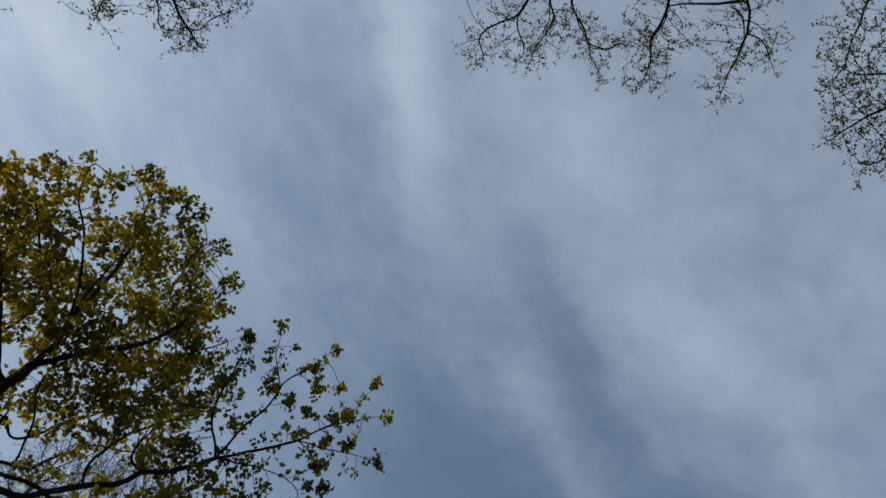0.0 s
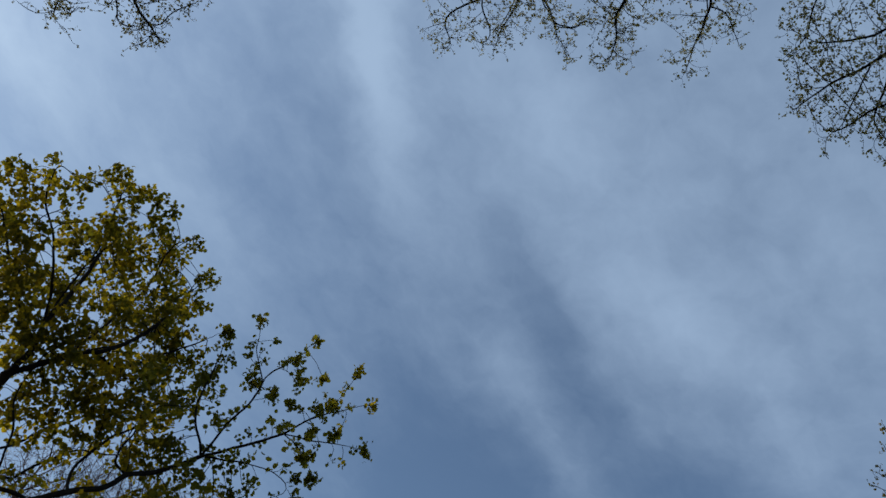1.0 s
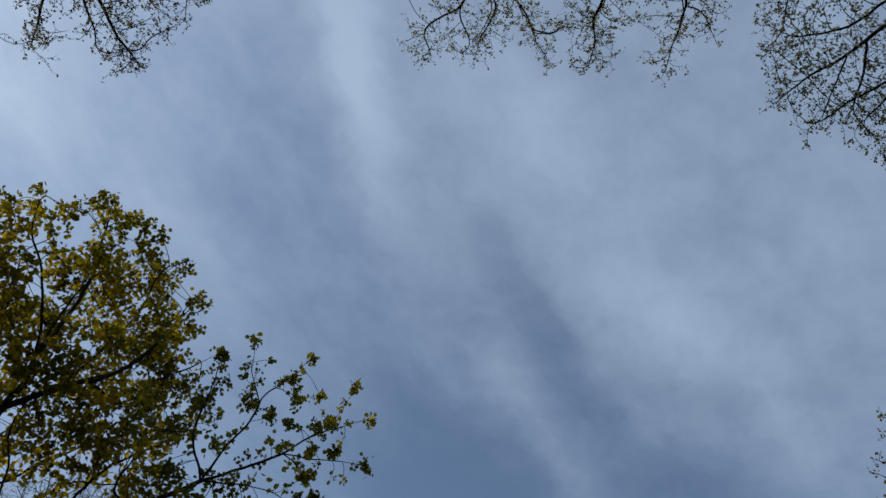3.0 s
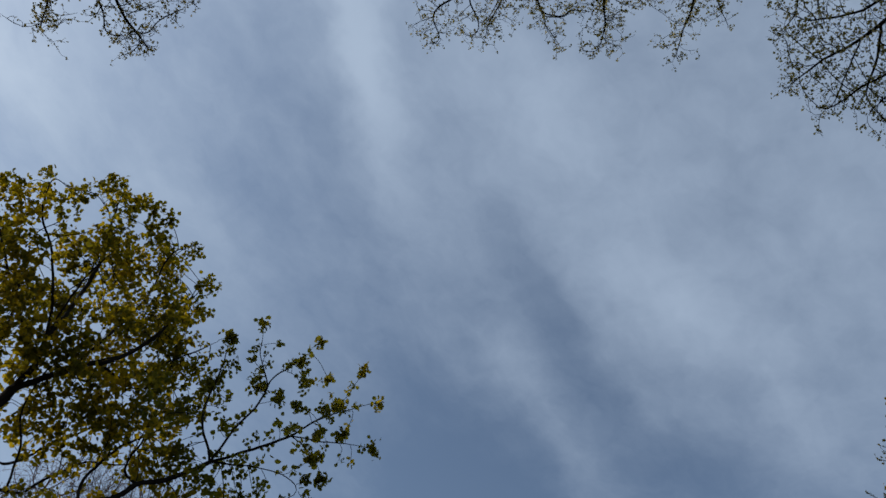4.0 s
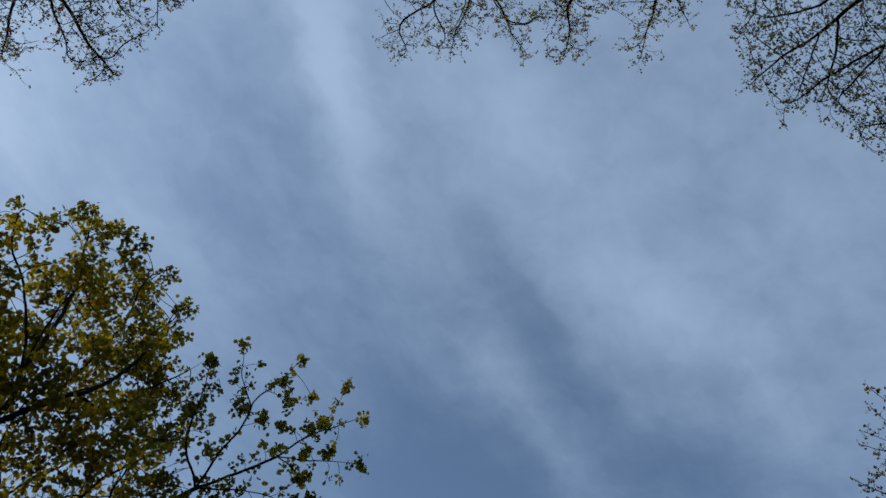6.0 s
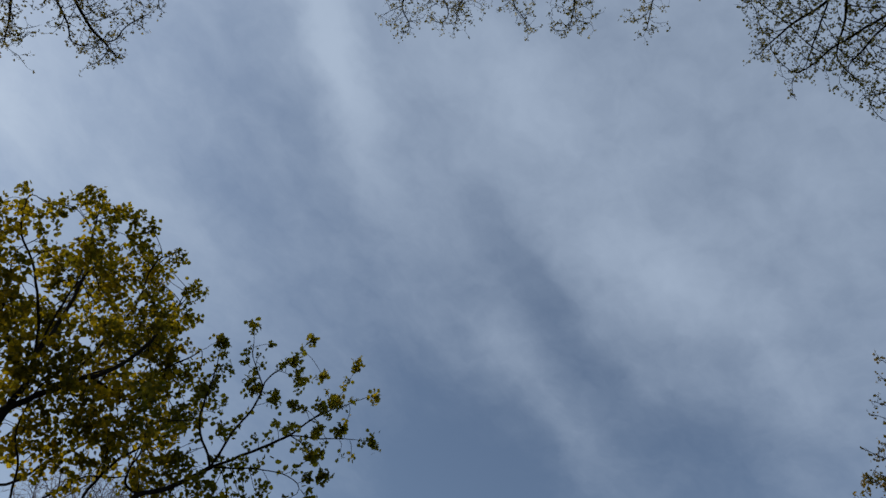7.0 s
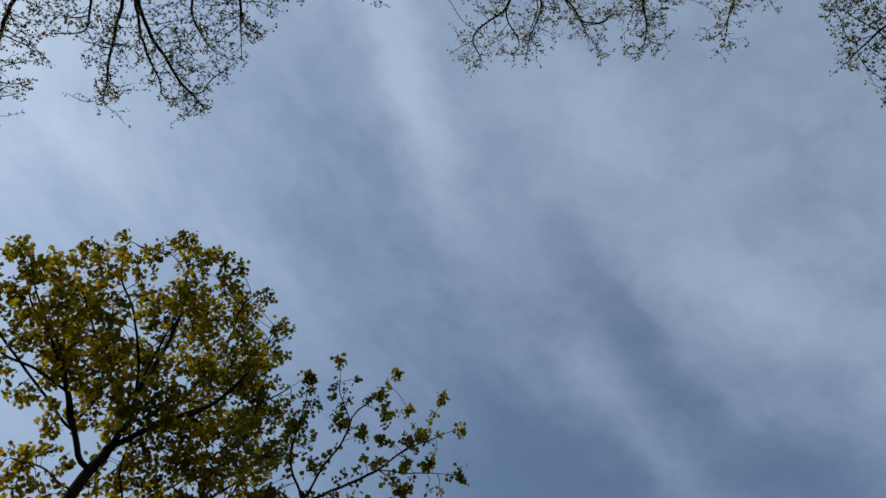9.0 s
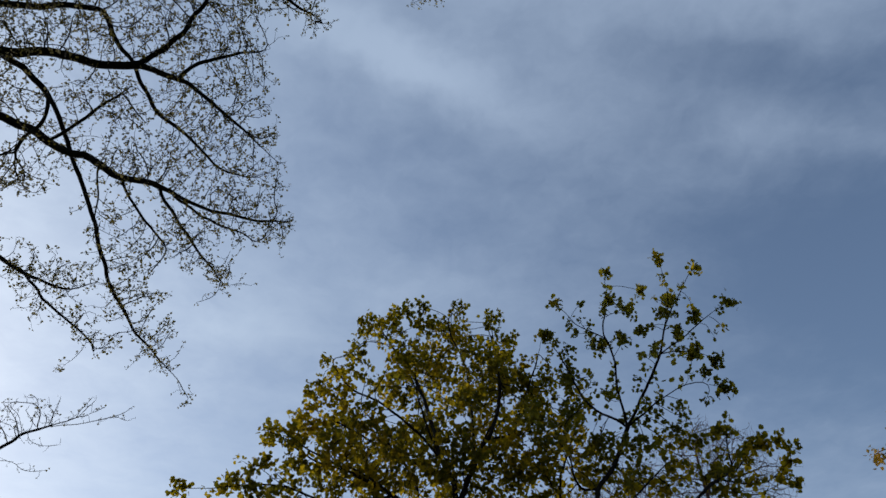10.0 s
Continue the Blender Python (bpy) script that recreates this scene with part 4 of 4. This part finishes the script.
def build_fan_tree():
    trunk = [(4.6, -6.4, 0), (4.5, -6.2, 5), (4.2, -5.6, 9.5), (3.5, -4.2, 12.2)]
    upper = [
        [(3.5, -4.2, 12.1), (3.18, -2.35, 12.93), (3.24, -1.16, 13.1), (3.37, -0.32, 13.11), (3.38, 0.2, 13.11), (3.45, 0.68, 13.07)],
        [(3.18, -2.35, 12.93), (3.04, -1.42, 13.43), (3.12, -0.51, 13.49), (2.89, 0.13, 13.55)],
        [(3.4, -4.0, 12.3), (2.04, -0.9, 13.9), (2.38, -0.11, 13.87), (2.79, 0.27, 13.78), (2.87, 0.65, 13.75)],
        [(3.37, -0.32, 13.11), (3.68, 0.03, 13.02), (3.88, 0.25, 12.95)],
        [(3.34, -0.61, 13.11), (3.68, -0.38, 13.02), (4.04, -0.03, 12.9)],
    ]
    lower = [
        [(3.6, -4.4, 11.9), (4.01, -1.92, 12.31), (3.75, -0.87, 12.33), (3.74, -0.22, 12.37), (3.82, 0.55, 12.33)],
        [(3.78, -0.85, 12.32), (3.86, -0.51, 12.21), (4.05, 0.08, 12.15)],
        [(3.9, -4.9, 11.2), (4.89, -1.3, 11.59), (4.5, -0.45, 11.75), (4.36, -0.1, 11.85)],
    ]
    crown = [
        (2.4, 0.1, 13.2, 0.34), (3.0, 0.4, 13.4, 0.35), (3.3, 0.7, 12.6, 0.19), (2.8, 0.0, 13.4, 0.45), (3.2, 0.2, 12.8, 0.43),
        (3.5, 0.5, 12.8, 0.32), (3.1, -0.4, 13.3, 0.54), (3.4, -0.1, 12.8, 0.52), (3.9, 0.2, 12.8, 0.33), (3.8, 0.5, 12.4, 0.16),
        (4.1, -0.1, 12.9, 0.37), (3.3, -0.8, 12.9, 0.53), (3.9, -0.5, 12.6, 0.52), (4.3, -0.2, 12.8, 0.30), (4.3, -0.5, 12.4, 0.43),
        (4.6, -0.1, 12.4, 0.27), (4.6, -0.3, 12.1, 0.29), (3.9, -1.2, 12.6, 0.99), (4.8, -0.7, 12.1, 0.71), (2.0, 0.2, 13.2, 0.16),
        (2.1, -0.6, 13.4, 0.64), (4.2, -4.5, 13.6, 1.9), (5.6, -7.0, 12.8, 1.8),
        (2.25, 0.3, 12.85, 0.26), (2.6, 0.42, 12.75, 0.26), (3.15, 0.62, 12.55, 0.22), (3.4, 0.6, 12.5, 0.22), (3.85, 0.45, 12.35, 0.15), (3.3, 0.2, 12.6, 0.38)]
    top, tips, thin, rng = tree(
        "fan_tree", "tall tree with fanning thin branches and opening buds", 37, trunk, upper + lower, crown, BARK_GREY,
        density=500, step=0.10, kill=0.125, tip=0.0042, power=2.55, limb_at=0.026, lift=0.0, twiglets=1, twiglet_len=0.15, reach=1.4,
        max_radius=0.24, base_radius=0.24, round_limbs=20, round_radius=0.24, wander=0.12, inertia=0.5, knots=0.035)
    buds(top, tips, rng, 0.046, 3, 0.018, LEAF_BUD_PALE, 0.75)


def build_bare_tree():
    trunk = [(-9.2, 8.6, 0), (-9.1, 8.6, 3), (-9.0, 8.5, 5.2), (-9.0, 8.5, 8)]
    limbs = [
        [(-9.0, 8.5, 5.0), (-7.61, 8.14, 6.04), (-6.55, 8.24, 6.47), (-5.62, 8.14, 6.85), (-5.37, 8.07, 7.01), (-5.06, 8.05, 7.14), (-4.71, 8.16, 7.26), (-4.34, 8.24, 7.44), (-4.2, 8.24, 7.55)],
        [(-6.55, 8.24, 6.47), (-5.51, 8.08, 6.65), (-5.18, 8.1, 6.52), (-4.96, 8.2, 6.58)],
        [(-5.06, 8.03, 7.12), (-4.85, 8.05, 7.24), (-4.70, 8.0, 7.40), (-4.66, 7.98, 7.48)],
        [(-4.92, 8.06, 7.19), (-4.75, 8.05, 7.31), (-4.59, 8.0, 7.50)],
        [(-4.76, 8.1, 7.27), (-4.62, 8.08, 7.36), (-4.48, 8.09, 7.45)],
        [(-4.40, 8.21, 7.43), (-4.29, 8.25, 7.38), (-4.2, 8.28, 7.37)],
        [(-5.33, 8.05, 7.0), (-5.15, 8.1, 6.90), (-4.92, 8.2, 6.95)],
        [(-5.22, 8.03, 7.05), (-5.17, 7.92, 7.20), (-5.21, 7.8, 7.34)],
        [(-5.07, 8.03, 7.12), (-5.02, 7.92, 7.30), (-4.98, 7.85, 7.45)],
    ]
    crown = [(-5.6, 8.0, 7.2, 0.28), (-5.3, 8.0, 7.35, 0.22), (-6.1, 8.0, 7.1, 0.35), (-6.6, 8.1, 7.1, 0.5), (-7.4, 8.1, 7.3, 0.9), (-9.0, 8.5, 8.4, 1.3)]
    top, tips, thin, rng = tree(
        "bare_tree", "bare grey tree with upswept twigs", 41, trunk, limbs, crown, BARK_GREY,
        density=900, step=0.07, kill=0.09, tip=0.0042, power=2.1, limb_at=0.035, lift=0.15, inertia=0.5, reach=0.8, wander=0.15, knots=0.03, twiglets=1, twiglet_len=0.12, max_radius=0.16, base_radius=0.15)
    buds(top, tips, rng, 0.035, 1, 0.01, LEAF_BUD, 0.5)


def build_golden_trees():
    trunk = [(8.9, 1.7, 0), (8.8, 1.7, 3), (8.5, 1.6, 5.5), (8.2, 1.5, 7.5), (8.1, 1.5, 9.0)]
    limbs = [
        [(8.5, 1.6, 5.8), (7.9, 1.0, 7.6), (7.23, 0.54, 8.64), (6.8, 0.85, 9.0), (6.49, 1.12, 9.25), (6.29, 1.25, 9.4)],
        [(7.5, 0.75, 8.3), (6.89, 0.95, 8.92), (6.63, 1.24, 9.11), (6.41, 1.34, 9.29)],
        [(7.6, 0.9, 8.1), (6.95, 1.15, 8.85), (6.76, 1.31, 8.99), (6.58, 1.55, 9.11)],
        [(6.95, 1.15, 8.85), (6.8, 1.4, 8.93), (6.67, 1.62, 9.01)],
        [(8.3, 1.5, 7.0), (7.49, 1.0, 8.3), (7.12, 1.59, 8.59), (6.88, 1.87, 8.76)],
        [(7.9, 1.3, 7.6), (7.4, 1.6, 8.2), (7.09, 1.97, 8.52)],
        [(7.9, 1.3, 7.6), (7.5, 1.4, 8.2), (7.3, 1.71, 8.37), (7.18, 1.83, 8.47)],
        [(8.7, 1.7, 3.6), (8.2, 3.3, 5.0), (7.5, 4.0, 6.2), (7.47, 3.9, 7.79)],
        [(7.47, 3.9, 7.79), (7.26, 3.9, 7.83), (6.87, 3.9, 7.68), (6.72, 3.9, 7.86), (6.7, 3.9, 8.15)],
        [(6.87, 3.9, 7.68), (6.44, 3.9, 7.38), (6.22, 3.9, 7.17)],
        [(6.87, 3.9, 7.68), (7.13, 3.9, 7.98), (7.31, 3.9, 8.26), (7.3, 3.9, 8.41)],
        [(6.87, 3.9, 7.68), (6.61, 3.9, 7.74), (6.49, 3.9, 7.75)],
        [(8.94, 3.9, 8.61), (8.7, 3.9, 8.87), (8.54, 3.9, 9.07), (8.26, 3.9, 8.93), (7.82, 3.9, 8.93)],
        [(8.34, 3.9, 8.46), (8.21, 3.9, 8.52), (8.14, 3.9, 8.68)],
    ]
    crown = [(6.97, 1.72, 8.70, 0.13), (7.0, 1.55, 8.74, 0.16), (7.13, 1.85, 8.52, 0.14), (7.2, 1.6, 8.52, 0.2), (7.35, 1.45, 8.38, 0.3), (7.5, 1.1, 8.4, 0.35),
             (6.45, 1.22, 9.30, 0.09), (6.58, 1.25, 9.18, 0.09), (6.65, 1.45, 9.08, 0.09), (6.75, 1.4, 8.98, 0.1), (6.9, 0.9, 9.0, 0.25), (7.3, 0.6, 8.9, 0.5),
             (6.7, 3.9, 8.1, 0.07), (6.55, 3.9, 7.77, 0.06), (6.26, 3.9, 7.22, 0.06), (7.31, 3.9, 8.35, 0.07), (7.04, 3.9, 7.97, 0.06), (7.56, 3.9, 8.11, 0.08), (8.2, 1.5, 9.0, 0.9)]
    top, tips, thin, rng = tree(
        "budding_tree", "small tree with golden-brown unfolding leaves", 53, trunk, limbs, crown, BARK_MAPLE,
        density=330, step=0.07, kill=0.11, tip=0.0042, power=2.3, limb_at=0.03, lift=0.06, twiglets=1, twiglet_len=0.1, reach=0.7, wander=0.1, inertia=0.5, knots=0.02, max_radius=0.14, base_radius=0.13)
    buds(top, tips, rng, 0.044, 3, 0.018, LEAF_GOLD)
    trunk = [(9.3, 9.9, 0), (9.2, 9.8, 3), (9.0, 9.6, 5), (8.8, 9.4, 6.6)]
    limbs = [[(9.1, 9.7, 4.2), (8.2, 9.8, 6.2), (7.4, 9.75, 7.4), (6.95, 9.8, 7.85)], [(9.0, 9.6, 5.0), (8.2, 9.6, 7.0), (7.7, 9.6, 8.0), (7.46, 9.59, 8.55)],
             [(8.8, 9.4, 6.6), (8.4, 9.3, 7.8), (8.1, 9.25, 8.6)], [(8.8, 9.4, 6.6), (8.7, 9.2, 8.0), (8.55, 9.05, 9.1)],
             [(9.0, 9.6, 5.2), (9.3, 9.1, 7.4), (9.2, 8.8, 8.6), (9.2, 8.7, 9.3)], [(9.3, 9.1, 7.4), (9.8, 8.6, 8.6), (10.0, 8.35, 9.8)],
             [(9.8, 8.6, 8.6), (10.4, 8.2, 9.4), (10.6, 8.15, 10.1), (10.87, 8.17, 11.0)]]
    crown = [(6.66, 9.9, 7.79, 0.14), (6.91, 9.77, 7.88, 0.17), (7.16, 9.69, 8.22, 0.17), (7.18, 9.72, 8.42, 0.13), (7.46, 9.59, 8.58, 0.24),
             (7.74, 9.43, 8.61, 0.19), (7.99, 9.29, 8.69, 0.22), (8.23, 9.16, 8.74, 0.2), (8.51, 9.09, 9.14, 0.16), (7.35, 9.52, 8.01, 0.27),
             (7.55, 9.36, 7.88, 0.29), (7.83, 9.18, 7.9, 0.31), (8.05, 9.13, 8.25, 0.21), (7.15, 9.56, 7.67, 0.31), (8.62, 8.99, 9.29, 0.16),
             (8.81, 8.88, 9.25, 0.16), (9.04, 8.79, 9.43, 0.14), (9.33, 8.61, 9.35, 0.21), (9.61, 8.47, 9.46, 0.21), (10.04, 8.36, 10.0, 0.14),
             (9.97, 8.32, 9.63, 0.21), (10.16, 8.2, 9.62, 0.19), (10.45, 8.1, 9.87, 0.17), (10.87, 8.17, 11.05, 0.08),
             (9.2, 9.3, 8.3, 0.8), (8.4, 9.8, 7.2, 0.8), (9.9, 9.2, 8.6, 0.8)]
    top, tips, thin, rng = tree(
        "golden_tree", "round tree in full golden-brown young leaf", 59, trunk, limbs, crown, BARK_MAPLE,
        density=620, step=0.1, kill=0.13, tip=0.006, power=2.3, limb_at=0.035, lift=0.1, reach=1.2, max_radius=0.16, base_radius=0.15)
    near = np.array([c[:3] for c in crown[:24]]) - np.array(trunk[0])
    outer = tips[(((tips[:, None] - near) ** 2).sum(2) < (np.array([c[3] for c in crown[:24]]) * 1.5) ** 2).any(1)]
    fuller = fill(swollen(crown[:24], 1.1), 160, rng) - np.array(trunk[0])
    buds(top, np.vstack([outer, spaced(fuller, 0.09), tips]), rng, 0.07, 8, 0.05, LEAF_ORANGE)


def build_far_bare_tree():
    trunk = [(4.6, 15.4, 0), (4.6, 15.3, 2.5), (4.6, 15.2, 4.2), (4.5, 15.1, 5.0)]
    limbs = [[(4.6, 15.3, 4.2), (5.2, 14.4, 7.5), (5.9, 13.6, 9.8)], [(4.6, 15.2, 4.6), (3.8, 14.9, 7), (3.2, 15.2, 8.8)],
             [(4.5, 15.1, 5.0), (4.2, 14.8, 7.4), (4.3, 14.6, 9.2)], [(4.5, 15.1, 5.0), (5.0, 14.9, 7.0), (5.0, 14.3, 8.8)],
             [(4.6, 15.3, 3.6), (3.2, 15.2, 5.2), (1.8, 15.0, 6.6), (1.1, 15.0, 7.2)], [(3.2, 15.2, 5.2), (2.4, 15.0, 7.2), (2.2, 15.0, 8.6)],
             [(5.2, 14.4, 7.5), (5.5, 14.1, 9.5), (5.6, 14.0, 11.1)], [(5.5, 14.1, 9.5), (6.0, 14.0, 10.6)]]
    crown = [(3.8, 14.8, 9.5, 1.3), (5.3, 13.9, 10.2, 0.85), (6.0, 13.6, 10.0, 0.8), (3.0, 15.6, 8.9, 1.5), (4.6, 14.6, 8.6, 1.6), (4.4, 14.5, 9.6, 0.9),
             (1.0, 15.0, 7.0, 0.8), (1.8, 15.0, 7.5, 0.9), (1.7, 15.0, 6.7, 0.9), (2.4, 15.0, 8.4, 0.8), (3.2, 15.0, 9.4, 0.8), (5.6, 14.0, 10.9, 0.45), (6.1, 14.0, 10.5, 0.5), (6.8, 14.0, 9.8, 0.6)]
    top, tips, thin, rng = tree(
        "fine_twigged_tree", "bare tree with fine reddish twigs behind the maple", 61, trunk, limbs, crown, BARK_RED,
        density=800, step=0.13, kill=0.14, tip=0.005, power=2.5, limb_at=0.03, lift=0.3, twiglets=1, twiglet_len=0.3, reach=1.8, max_radius=0.09, base_radius=0.12)
    buds(top, tips, rng, 0.03, 1, 0.01, LEAF_BUD, 0.4)


build_spreading_tree()
build_overhead_tree()
build_fan_tree()
build_bare_tree()
build_golden_trees()
build_far_bare_tree()
